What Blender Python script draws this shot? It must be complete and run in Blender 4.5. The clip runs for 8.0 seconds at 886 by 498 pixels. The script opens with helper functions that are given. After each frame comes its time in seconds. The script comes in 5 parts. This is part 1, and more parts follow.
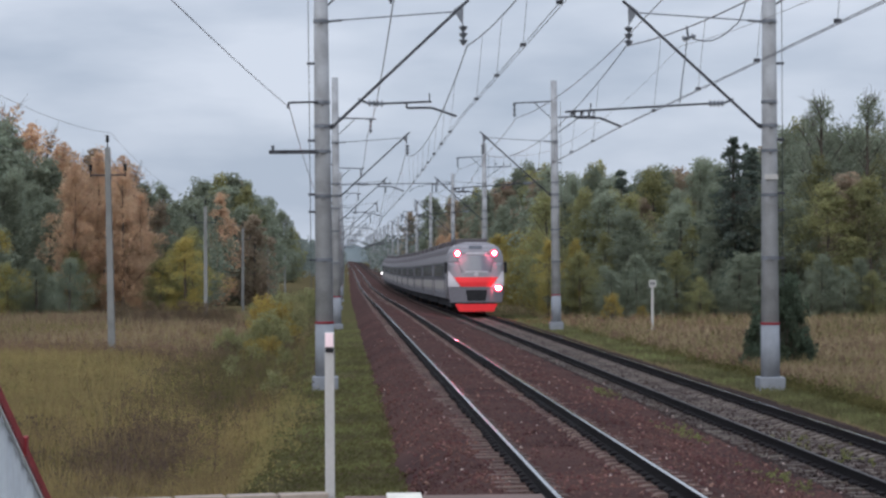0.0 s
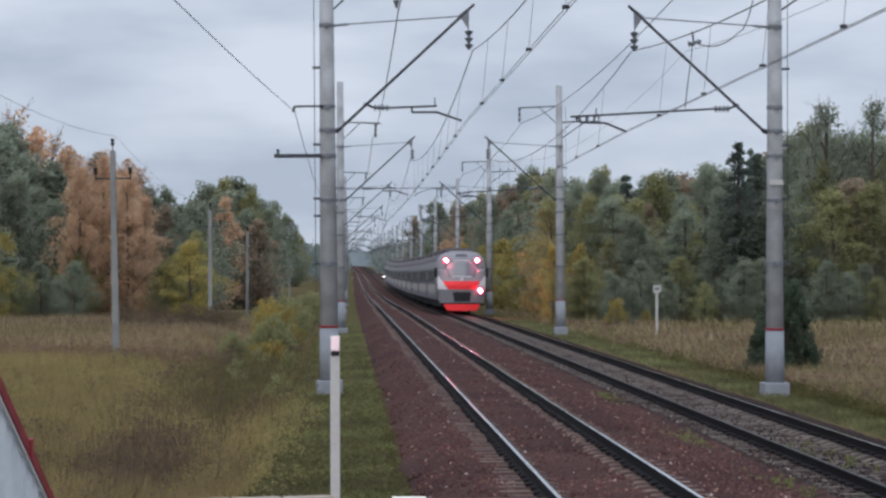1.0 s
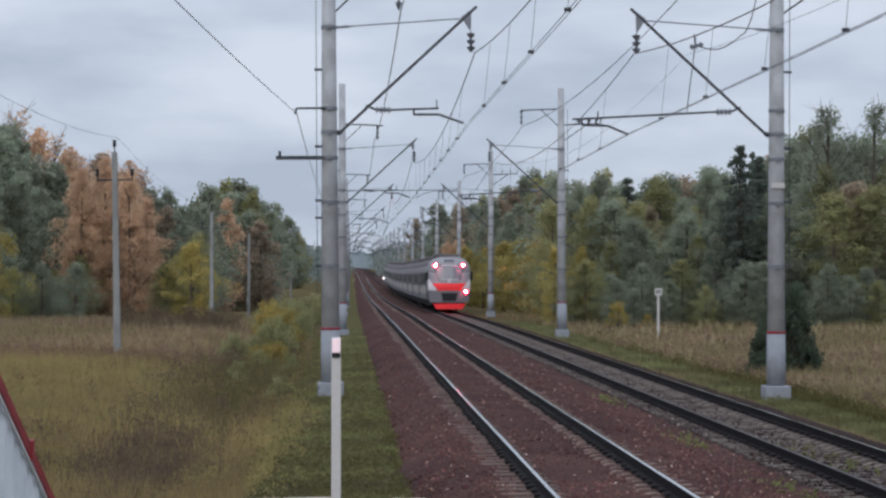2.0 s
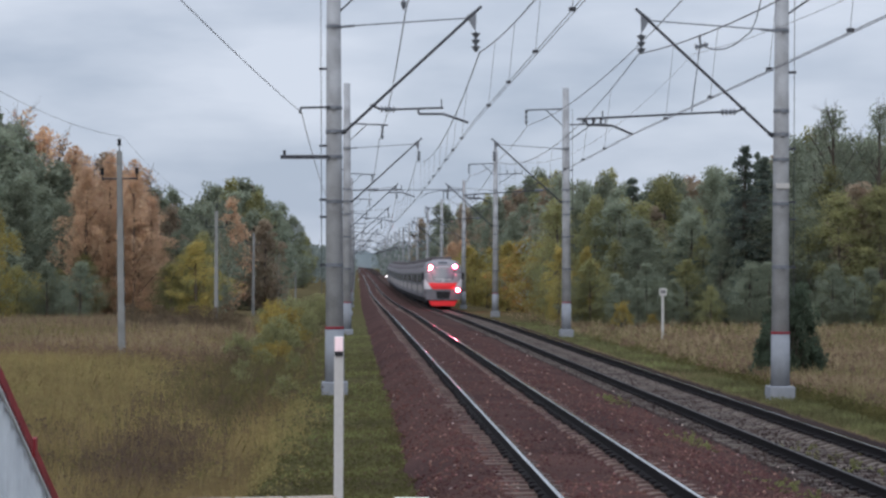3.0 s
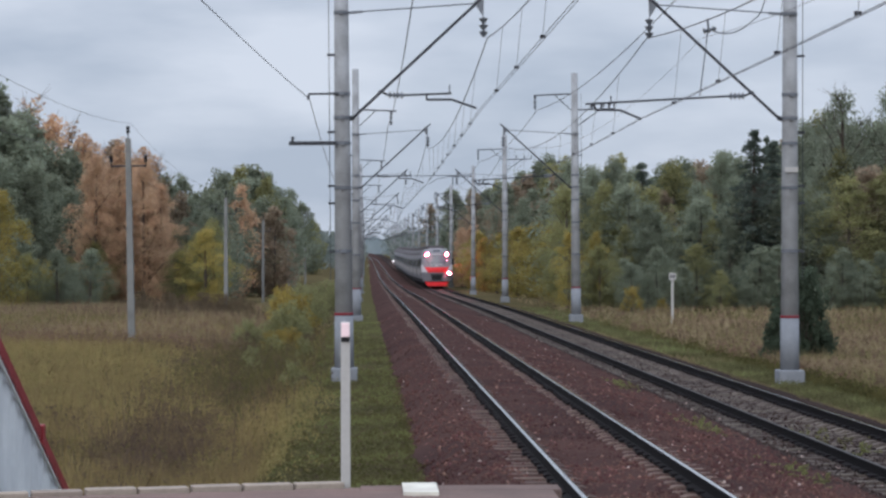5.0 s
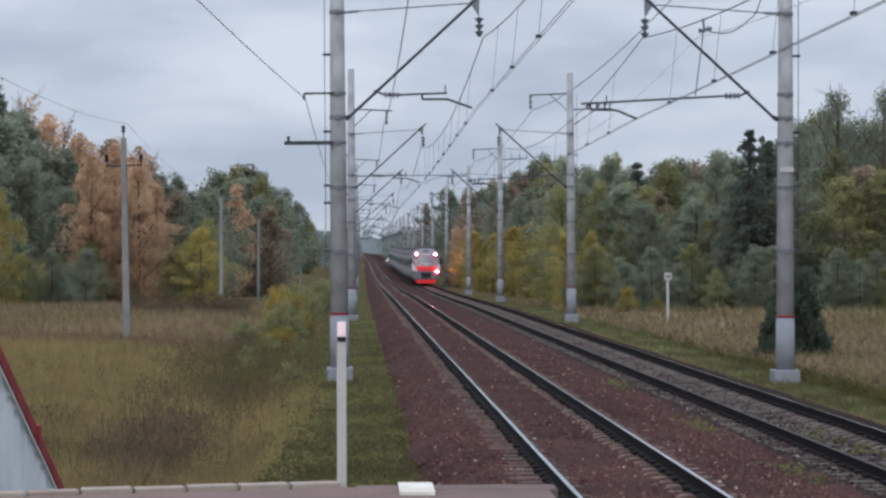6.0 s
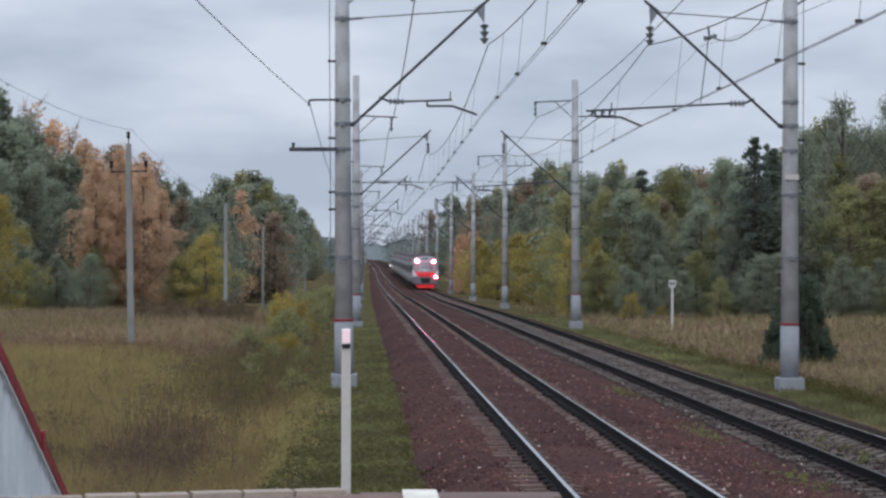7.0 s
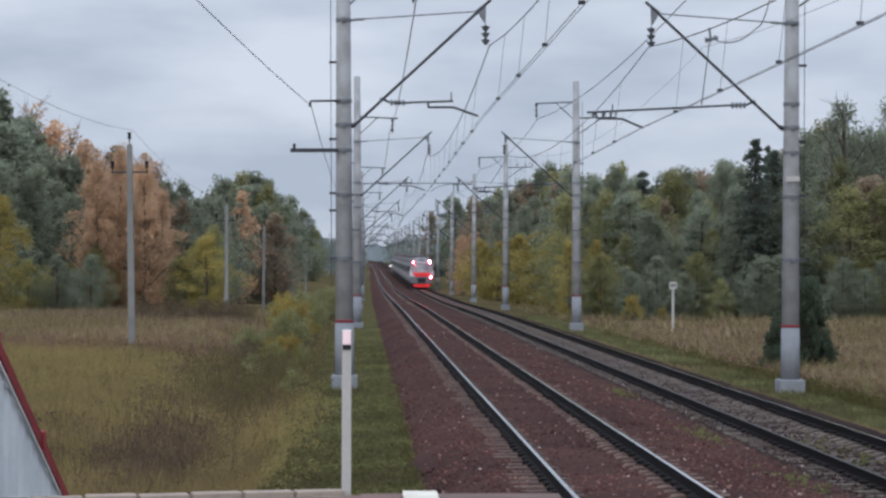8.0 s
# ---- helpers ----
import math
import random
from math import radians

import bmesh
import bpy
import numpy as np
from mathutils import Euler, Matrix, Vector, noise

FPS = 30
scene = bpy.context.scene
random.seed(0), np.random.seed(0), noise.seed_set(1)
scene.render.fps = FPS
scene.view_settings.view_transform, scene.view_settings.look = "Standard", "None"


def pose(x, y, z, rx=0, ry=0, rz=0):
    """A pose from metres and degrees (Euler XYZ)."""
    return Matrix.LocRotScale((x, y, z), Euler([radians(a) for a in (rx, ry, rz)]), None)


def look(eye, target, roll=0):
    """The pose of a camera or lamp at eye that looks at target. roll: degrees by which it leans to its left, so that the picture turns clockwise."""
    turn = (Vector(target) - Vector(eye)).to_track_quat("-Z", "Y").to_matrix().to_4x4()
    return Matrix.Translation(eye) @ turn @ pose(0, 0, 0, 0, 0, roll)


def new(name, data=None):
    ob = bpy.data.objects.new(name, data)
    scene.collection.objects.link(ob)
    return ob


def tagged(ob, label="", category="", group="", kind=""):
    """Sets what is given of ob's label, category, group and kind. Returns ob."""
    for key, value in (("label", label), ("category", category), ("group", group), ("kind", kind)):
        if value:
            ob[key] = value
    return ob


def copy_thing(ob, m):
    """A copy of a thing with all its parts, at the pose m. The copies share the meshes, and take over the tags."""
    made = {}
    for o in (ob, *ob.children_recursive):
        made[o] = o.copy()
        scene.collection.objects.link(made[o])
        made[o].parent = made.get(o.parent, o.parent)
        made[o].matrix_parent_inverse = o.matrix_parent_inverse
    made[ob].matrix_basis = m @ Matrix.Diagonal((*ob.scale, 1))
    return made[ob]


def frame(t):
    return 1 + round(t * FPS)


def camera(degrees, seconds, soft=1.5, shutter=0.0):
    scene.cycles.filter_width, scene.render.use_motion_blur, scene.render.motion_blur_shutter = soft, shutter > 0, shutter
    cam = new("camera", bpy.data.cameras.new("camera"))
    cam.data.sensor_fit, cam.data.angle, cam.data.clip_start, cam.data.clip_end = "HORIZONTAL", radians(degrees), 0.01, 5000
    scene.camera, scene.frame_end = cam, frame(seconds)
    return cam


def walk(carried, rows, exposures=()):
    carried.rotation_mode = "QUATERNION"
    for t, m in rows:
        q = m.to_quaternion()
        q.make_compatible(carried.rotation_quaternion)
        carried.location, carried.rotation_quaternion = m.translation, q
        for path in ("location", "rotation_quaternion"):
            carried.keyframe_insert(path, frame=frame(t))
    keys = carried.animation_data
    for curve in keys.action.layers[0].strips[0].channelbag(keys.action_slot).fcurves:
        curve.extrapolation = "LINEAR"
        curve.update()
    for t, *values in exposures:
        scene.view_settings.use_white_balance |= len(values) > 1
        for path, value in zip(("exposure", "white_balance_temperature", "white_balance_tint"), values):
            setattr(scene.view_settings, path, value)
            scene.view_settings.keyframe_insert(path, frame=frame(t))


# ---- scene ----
cam = camera(22.18, 8.0, soft=2.6)
walk(cam, [
    (0, look((-0.011, 0.0, 2.560), (4.488, 100.0, 3.334), -0.355)),
    (0.5, look((-0.015, 0.0, 2.559), (4.544, 100.0, 3.425), -0.280)),
    (1, look((-0.022, 0.0, 2.555), (4.284, 100.0, 3.534), -0.146)),
    (1.5, look((-0.023, 0.0, 2.556), (4.296, 100.0, 3.635), -0.059)),
    (3, look((-0.009, 0.0, 2.549), (4.015, 100.0, 3.618), 0.149)),
    (3.5, look((0.000, 0.0, 2.550), (3.906, 100.0, 3.419), 0.074)),
    (4, look((0.010, 0.0, 2.552), (3.783, 100.0, 3.238), 0.026)),
    (4.5, look((0.017, 0.0, 2.545), (3.533, 100.0, 3.024), -0.136)),
    (6, look((0.010, 0.0, 2.545), (3.806, 100.0, 2.971), -0.116)),
    (6.5, look((0.008, 0.0, 2.549), (3.654, 100.0, 3.093), 0.014)),
    (7, look((0.008, 0.0, 2.549), (3.604, 100.0, 3.268), 0.034)),
    (7.5, look((0.005, 0.0, 2.549), (3.451, 100.0, 3.340), 0.075)),
    (8, look((0.008, 0.0, 2.549), (3.569, 100.0, 3.323), 0.144)),
])

# ---- light: a heavy overcast afternoon, brighter overhead than at the skyline ----
world = bpy.data.worlds.new("overcast_sky")
scene.world = world
world.use_nodes = True
wn, wl = world.node_tree.nodes, world.node_tree.links
wn.clear()
w_out = wn.new("ShaderNodeOutputWorld")
w_bg = wn.new("ShaderNodeBackground")
w_bg.inputs["Strength"].default_value = 1.0
w_sky = wn.new("ShaderNodeTexSky")
w_sky.sky_type, w_sky.sun_disc = "NISHITA", False
w_sky.sun_elevation, w_sky.sun_rotation = radians(29), radians(199)
w_dim = wn.new("ShaderNodeVectorMath")
w_dim.operation = "SCALE"
w_dim.inputs["Scale"].default_value = 0.06
wl.new(w_sky.outputs["Color"], w_dim.inputs[0])
w_tc = wn.new("ShaderNodeTexCoord")
w_map = wn.new("ShaderNodeMapping")
w_map.inputs["Scale"].default_value = (5.0, 5.0, 17.0)
wl.new(w_tc.outputs["Generated"], w_map.inputs["Vector"])
w_noise = wn.new("ShaderNodeTexNoise")
w_noise.inputs["Scale"].default_value, w_noise.inputs["Detail"].default_value = 1.5, 5.0
w_noise.inputs["Roughness"].default_value = 0.5
wl.new(w_map.outputs["Vector"], w_noise.inputs["Vector"])
w_ramp = wn.new("ShaderNodeValToRGB")
w_ramp.color_ramp.elements[0].position, w_ramp.color_ramp.elements[0].color = 0.34, (0.44, 0.515, 0.645, 1)
w_ramp.color_ramp.elements[1].position, w_ramp.color_ramp.elements[1].color = 0.66, (0.68, 0.745, 0.87, 1)
wl.new(w_noise.outputs["Fac"], w_ramp.inputs["Fac"])
w_sep = wn.new("ShaderNodeSeparateXYZ")
wl.new(w_tc.outputs["Generated"], w_sep.inputs[0])
w_up = wn.new("ShaderNodeMapRange")
w_up.inputs["From Min"].default_value, w_up.inputs["From Max"].default_value = 0.14, 0.75
w_up.inputs["To Min"].default_value, w_up.inputs["To Max"].default_value = 1.0, 3.1
wl.new(w_sep.outputs["Z"], w_up.inputs["Value"])
w_cloud = wn.new("ShaderNodeVectorMath")
w_cloud.operation = "SCALE"
wl.new(w_ramp.outputs["Color"], w_cloud.inputs[0])
wl.new(w_up.outputs["Result"], w_cloud.inputs["Scale"])
w_mix = wn.new("ShaderNodeMix")
w_mix.data_type = "RGBA"
w_mix.inputs["Factor"].default_value = 0.93
wl.new(w_dim.outputs[0], w_mix.inputs["A"])
wl.new(w_cloud.outputs[0], w_mix.inputs["B"])
wl.new(w_mix.outputs["Result"], w_bg.inputs["Color"])
wl.new(w_bg.outputs[0], w_out.inputs[0])

sun_data = bpy.data.lights.new("sun", "SUN")
sun_data.energy, sun_data.angle, sun_data.color = 1.5, radians(50), (1.0, 0.97, 0.93)
sun = new("sun", sun_data)
sun.matrix_world = look((-35, -60, 60), (0, 40, 0))
scene.view_settings.exposure = 0.0


# ---- materials ----
def material(name, base, rough=0.8, metal=0.0, spread=0.25, scale=6.0, fine=60.0, bump=0.3, emit=None, power=0.0,
             island=0.0, per_object=0.0, second=None, bump_dist=0.02, translucent=0.0, specular=0.08):
    """A surface with colour variation at two scales and a fine relief; second is a stain colour."""
    m = bpy.data.materials.new(name)
    m.use_nodes = True
    n, l = m.node_tree.nodes, m.node_tree.links
    b = n["Principled BSDF"]
    b.inputs["Roughness"].default_value, b.inputs["Metallic"].default_value = rough, metal
    b.inputs["Specular IOR Level"].default_value = specular
    tc = n.new("ShaderNodeTexCoord")
    big = n.new("ShaderNodeTexNoise")
    big.inputs["Scale"].default_value, big.inputs["Detail"].default_value = scale, 4.0
    l.new(tc.outputs["Object"], big.inputs["Vector"])
    small = n.new("ShaderNodeTexNoise")
    small.inputs["Scale"].default_value, small.inputs["Detail"].default_value = fine, 3.0
    l.new(tc.outputs["Object"], small.inputs["Vector"])
    ramp = n.new("ShaderNodeValToRGB")
    other = second or tuple(c * (1 - spread) for c in base)
    ramp.color_ramp.elements[0].position, ramp.color_ramp.elements[0].color = 0.36, (*other, 1)
    ramp.color_ramp.elements[1].position, ramp.color_ramp.elements[1].color = 0.62, (*base, 1)
    l.new(big.outputs["Fac"], ramp.inputs["Fac"])
    hsv = n.new("ShaderNodeHueSaturation")
    l.new(ramp.outputs["Color"], hsv.inputs["Color"])
    val = n.new("ShaderNodeMapRange")
    val.inputs["To Min"].default_value, val.inputs["To Max"].default_value = 1 - spread, 1 + spread
    l.new(small.outputs["Fac"], val.inputs["Value"])
    last = val.outputs["Result"]
    hue = None
    for amount, node, socket in ((island, "ShaderNodeNewGeometry", "Random Per Island"), (per_object, "ShaderNodeObjectInfo", "Random")):
        if amount:
            g = n.new(node)
            r = n.new("ShaderNodeMapRange")
            r.inputs["To Min"].default_value, r.inputs["To Max"].default_value = 1 - amount, 1 + amount
            l.new(g.outputs[socket], r.inputs["Value"])
            mul = n.new("ShaderNodeMath")
            mul.operation = "MULTIPLY"
            l.new(last, mul.inputs[0])
            l.new(r.outputs["Result"], mul.inputs[1])
            last = mul.outputs[0]
            if hue is None:
                hue = n.new("ShaderNodeMapRange")
                hue.inputs["To Min"].default_value, hue.inputs["To Max"].default_value = 0.5 - amount * 0.07, 0.5 + amount * 0.05
                l.new(g.outputs[socket], hue.inputs["Value"])
                l.new(hue.outputs["Result"], hsv.inputs["Hue"])
    l.new(last, hsv.inputs["Value"])
    l.new(hsv.outputs["Color"], b.inputs["Base Color"])
    if bump:
        bp = n.new("ShaderNodeBump")
        bp.inputs["Strength"].default_value, bp.inputs["Distance"].default_value = bump, bump_dist
        l.new(small.outputs["Fac"], bp.inputs["Height"])
        l.new(bp.outputs["Normal"], b.inputs["Normal"])
    if emit:
        b.inputs["Emission Color"].default_value, b.inputs["Emission Strength"].default_value = (*emit, 1), power
    if translucent:
        tr = n.new("ShaderNodeBsdfTranslucent")
        l.new(hsv.outputs["Color"], tr.inputs["Color"])
        mix = n.new("ShaderNodeMixShader")
        mix.inputs[0].default_value = translucent
        l.new(b.outputs[0], mix.inputs[1])
        l.new(tr.outputs[0], mix.inputs[2])
        l.new(mix.outputs[0], n["Material Output"].inputs[0])
    return m


M_CONCRETE = material("pole_concrete", (0.285, 0.29, 0.30), 0.85, spread=0.16, scale=1.6, fine=25, second=(0.20, 0.20, 0.205))
M_POLE = material("aged_pole_concrete", (0.185, 0.185, 0.18), 0.9, spread=0.18, scale=1.2, fine=20, second=(0.14, 0.14, 0.135))
M_PAINT_BASE = material("pole_whitewash", (0.185, 0.195, 0.215), 0.8, spread=0.12, scale=4, fine=30)
M_BAND = material("red_band_paint", (0.19, 0.02, 0.03), 0.6, spread=0.2)
M_STEEL = material("galvanised_steel", (0.16, 0.17, 0.19), 0.55, 0.5, spread=0.2, scale=3, fine=30)
M_DARK = material("dark_fitting", (0.05, 0.052, 0.06), 0.6, 0.2, spread=0.2)
M_PORC = material("insulator_porcelain", (0.10, 0.11, 0.13), 0.3, spread=0.2, specular=0.5)
M_WIRE = material("wire_copper", (0.10, 0.10, 0.11), 0.6, 0.4, spread=0.1, bump=0)
# near-black: rusty rail sides with the shadow along the rail worked in
M_RAIL_SIDE = material("rail_shaded_rust", (0.012, 0.010, 0.011), 0.9, 0.0, spread=0.3, scale=3, fine=40, second=(0.010, 0.009, 0.010))
M_RAIL_DULL = material("rail_dull_head", (0.045, 0.042, 0.042), 0.7, 0.3, spread=0.1, scale=2, fine=20, bump=0.05)
M_RAIL_TOP = material("rail_polished", (0.72, 0.70, 0.70), 0.07, 1.0, spread=0.06, scale=2, fine=20, bump=0)
M_SLEEPER = material("sleeper_concrete", (0.114, 0.078, 0.067), 0.9, spread=0.2, scale=3, fine=40, per_object=0.2, second=(0.056, 0.040, 0.036))
M_SLEEPER_GREY = material("sleeper_concrete_grey", (0.088, 0.072, 0.064), 0.9, spread=0.2, scale=3, fine=40, per_object=0.25, second=(0.046, 0.038, 0.034))
M_BALLAST = material("ballast_bed", (0.064, 0.038, 0.034), 1.0, spread=0.35, scale=0.35, fine=18, bump=1.0, bump_dist=0.05, second=(0.044, 0.028, 0.027), specular=0.0)
M_BALLAST_GREY = material("ballast_bed_grey", (0.038, 0.028, 0.026), 1.0, spread=0.35, scale=0.35, fine=18, bump=1.0, bump_dist=0.05, second=(0.029, 0.022, 0.021), specular=0.0)
M_STONE = material("ballast_stone", (0.088, 0.045, 0.039), 1.0, spread=0.25, scale=0.4, fine=30, island=0.30, second=(0.050, 0.029, 0.027), specular=0.0)
M_GROUND = material("meadow_soil", (0.085, 0.066, 0.035), 0.95, spread=0.3, scale=0.12, fine=2.5, bump=0.8, bump_dist=0.1, second=(0.055, 0.048, 0.025), specular=0.0)
M_VERGE = material("verge_turf", (0.060, 0.060, 0.027), 0.95, spread=0.3, scale=0.8, fine=12, bump=0.8, bump_dist=0.05, second=(0.062, 0.050, 0.028), specular=0.0)
M_POST = material("weathered_white_post", (0.35, 0.34, 0.325), 0.7, spread=0.12, scale=3, fine=25, second=(0.34, 0.33, 0.32))
M_WHITE = material("white_paint", (0.74, 0.74, 0.72), 0.6, spread=0.08, scale=4, fine=30)
M_CREAM = material("worn_cream_paint", (0.56, 0.54, 0.47), 0.7, spread=0.12, scale=5, fine=40, second=(0.44, 0.41, 0.36))
M_BLACK = material("black_paint", (0.02, 0.02, 0.022), 0.6, spread=0.2)
M_PLATE = material("reflective_plate", (0.80, 0.62, 0.64), 0.5, spread=0.05)
M_BARS = material("sign_bars", (0.08, 0.08, 0.09), 0.6, spread=0.1)
M_PAVE = material("platform_paving", (0.15, 0.10, 0.088), 0.85, spread=0.2, scale=1.5, fine=30, second=(0.11, 0.078, 0.07))
M_COPING = material("coping_slab", (0.26, 0.215, 0.18), 0.85, spread=0.15, scale=3, fine=40, per_object=0.12)
M_FENCE = material("white_sheet_metal", (0.55, 0.57, 0.58), 0.5, spread=0.1, scale=1.5, fine=15, second=(0.45, 0.47, 0.49))
M_REDPIPE = material("red_handrail_paint", (0.24, 0.035, 0.04), 0.5, spread=0.2, scale=4, fine=40)
M_BARK = material("bark", (0.085, 0.07, 0.06), 0.95, spread=0.3, scale=4, fine=30)


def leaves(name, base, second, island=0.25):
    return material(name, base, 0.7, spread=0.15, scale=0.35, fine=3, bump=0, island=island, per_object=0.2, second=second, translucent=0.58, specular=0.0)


# green, olive and spruce tones are lifted and greyed to carry the haze
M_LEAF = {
    "dark": leaves("leaf_dark_green_hazed", (0.220, 0.242, 0.176), (0.172, 0.195, 0.146)),
    "olive": leaves("leaf_olive_hazed", (0.245, 0.235, 0.110), (0.185, 0.190, 0.100)),
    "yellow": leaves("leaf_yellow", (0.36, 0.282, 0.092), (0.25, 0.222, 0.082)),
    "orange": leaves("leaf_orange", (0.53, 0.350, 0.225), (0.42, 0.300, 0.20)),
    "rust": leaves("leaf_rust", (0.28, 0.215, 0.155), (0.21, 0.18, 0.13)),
    "spruce": leaves("needle_spruce_hazed", (0.110, 0.132, 0.108), (0.085, 0.106, 0.090)),
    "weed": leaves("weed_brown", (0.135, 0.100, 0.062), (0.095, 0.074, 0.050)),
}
M_GRASS_DRY = material("grass_dry", (0.25, 0.190, 0.085), 0.9, spread=0.25, scale=0.14, fine=2, bump=0, island=0.22, second=(0.150, 0.112, 0.058), translucent=0.2, specular=0.1)
M_GRASS_PALE = material("grass_pale", (0.272, 0.208, 0.132), 0.9, spread=0.25, scale=0.14, fine=2, bump=0, island=0.22, second=(0.165, 0.145, 0.070), translucent=0.2, specular=0.1)
M_GRASS_GREEN = material("grass_green", (0.135, 0.146, 0.064), 0.9, spread=0.25, scale=0.5, fine=4, bump=0, island=0.3, second=(0.070, 0.066, 0.032), translucent=0.2, specular=0.1)

# train paint
M_SILVER = material("train_silver", (0.195, 0.185, 0.20), 0.45, 0.1, spread=0.06, scale=0.5, fine=8, bump=0)
M_TGREY = material("train_grey_band", (0.078, 0.078, 0.092), 0.4, spread=0.08, scale=0.5, fine=8, bump=0)
M_STRIPE = material("train_pale_stripe", (0.29, 0.27, 0.26), 0.45, spread=0.06, bump=0)
M_APRON = material("train_apron", (0.13, 0.125, 0.14), 0.5, spread=0.08, bump=0)
M_TDARK = material("train_underframe", (0.035, 0.035, 0.04), 0.8, spread=0.2)
M_TRED = material("train_red", (0.62, 0.035, 0.04), 0.4, spread=0.06, bump=0)
M_TWHITE = material("train_white", (0.42, 0.40, 0.42), 0.4, spread=0.05, bump=0)
M_TROOF = material("train_roof", (0.085, 0.075, 0.08), 0.7, spread=0.15)
M_GLASS = material("train_glass", (0.060, 0.061, 0.072), 0.25, spread=0.1, bump=0, specular=0.3)
M_SCREEN = material("windscreen", (0.10, 0.10, 0.12), 0.10, spread=0.06, bump=0, specular=0.5)
# glowing red rim of the tail lamps, widened to take in their halo
M_LAMP = material("tail_lamp_red_halo", (0.8, 0.1, 0.12), 0.3, emit=(1.0, 0.04, 0.11), power=2.4, bump=0)
M_LENS = material("tail_lamp_core", (0.9, 0.7, 0.7), 0.3, emit=(1.0, 0.10, 0.17), power=4500.0, bump=0)


# ---- building blocks ----
def part(name, bm, mat, parent=None, label="", smooth=False):
    """Links a bmesh as one mesh object, under a parent where given."""
    me = bpy.data.meshes.new(name)
    bm.to_mesh(me)
    bm.free()
    me.materials.append(mat)
    if smooth:
        for p in me.polygons:
            p.use_smooth = True
    ob = new(name, me)
    ob.parent = parent
    if label:
        ob["label"] = label
    return ob


def mesh_object(name, verts, faces, mat, parent=None):
    me = bpy.data.meshes.new(name)
    me.from_pydata(verts, [], faces)
    me.update()
    me.materials.append(mat)
    ob = new(name, me)
    ob.parent = parent
    return ob


def shared(name, ob, parent, m):
    """Another object on the mesh of ob."""
    o = new(name, ob.data)
    o.parent = parent
    o.matrix_basis = m
    return o


def box(bm, x0, x1, y0, y1, z0, z1, bevel=0.0):
    r = bmesh.ops.create_cube(bm, size=1.0)
    bmesh.ops.scale(bm, vec=(x1 - x0, y1 - y0, z1 - z0), verts=r["verts"])
    bmesh.ops.translate(bm, vec=((x0 + x1) / 2, (y0 + y1) / 2, (z0 + z1) / 2), verts=r["verts"])
    if bevel:
        edges = list({e for v in r["verts"] for e in v.link_edges})
        bmesh.ops.bevel(bm, geom=edges, offset=bevel, segments=2, affect="EDGES", profile=0.5)
    return bm


def tube(bm, a, b, r0, r1=None, seg=10):
    """A tapered round bar from a to b."""
    a, b = Vector(a), Vector(b)
    d = b - a
    m = Matrix.Translation((a + b) / 2) @ d.to_track_quat("Z", "Y").to_matrix().to_4x4()
    bmesh.ops.create_cone(bm, cap_ends=True, segments=seg, radius1=r0, radius2=r0 if r1 is None else r1, depth=d.length, matrix=m)
    return bm


def wire(name, points, radius, mat, parent, sag=0.0, steps=14):
    """A hanging wire through the points, dipping by sag between each two, as one thin three-sided mesh."""
    path = []
    for i in range(len(points) - 1):
        a, b = Vector(points[i]), Vector(points[i + 1])
        for k in range(steps + (i == len(points) - 2)):
            u = k / steps
            p = a.lerp(b, u)
            p.z -= sag * 4 * u * (1 - u)
            path.append(p)
    verts, faces = [], []
    for i, p in enumerate(path):
        d = (path[min(i + 1, len(path) - 1)] - path[max(i - 1, 0)]).normalized()
        s = d.cross(Vector((0, 0, 1)))
        s = s.normalized() if s.length > 1e-4 else Vector((1, 0, 0))
        u = s.cross(d).normalized()
        for k in range(4):
            a = math.tau * k / 4
            verts.append(p + s * math.cos(a) * radius + u * math.sin(a) * radius)
    for i in range(len(path) - 1):
        for k in range(4):
            k2 = (k + 1) % 4
            faces.append((i * 4 + k, i * 4 + k2, i * 4 + 4 + k2, i * 4 + 4 + k))
    return mesh_object(name, verts, faces, mat, parent)


def empty(name, x=0, y=0, z=0):
    ob = new(name)
    ob.location = (x, y, z)
    return ob


# ---- the lie of the land ----
NEAR_X, NEAR_Z = 3.18, 0.0      # axis and rail level of the track beside the platform
FAR_X, FAR_Z = 8.15, -0.40      # the lower track, on which the train runs
PLATFORM_END, PLATFORM_TOP = 14.6, 1.10


def grade(y):
    """Height of the line against the level: a slight dip, then a long climb."""
    u = min(1.0, max(0.0, (y - 130.0) / 100.0))
    z = -0.28 * u * u * (3 - 2 * u)
    if y > 290:
        z += 5e-5 * (min(y, 370.0) - 290) ** 2 + 0.0065 * max(0.0, min(y, 1300.0) - 370)
    return z


def bend(y):
    """How far the line has swung aside at y."""
    return 0.0016 * max(0.0, min(y, 700.0) - 160)


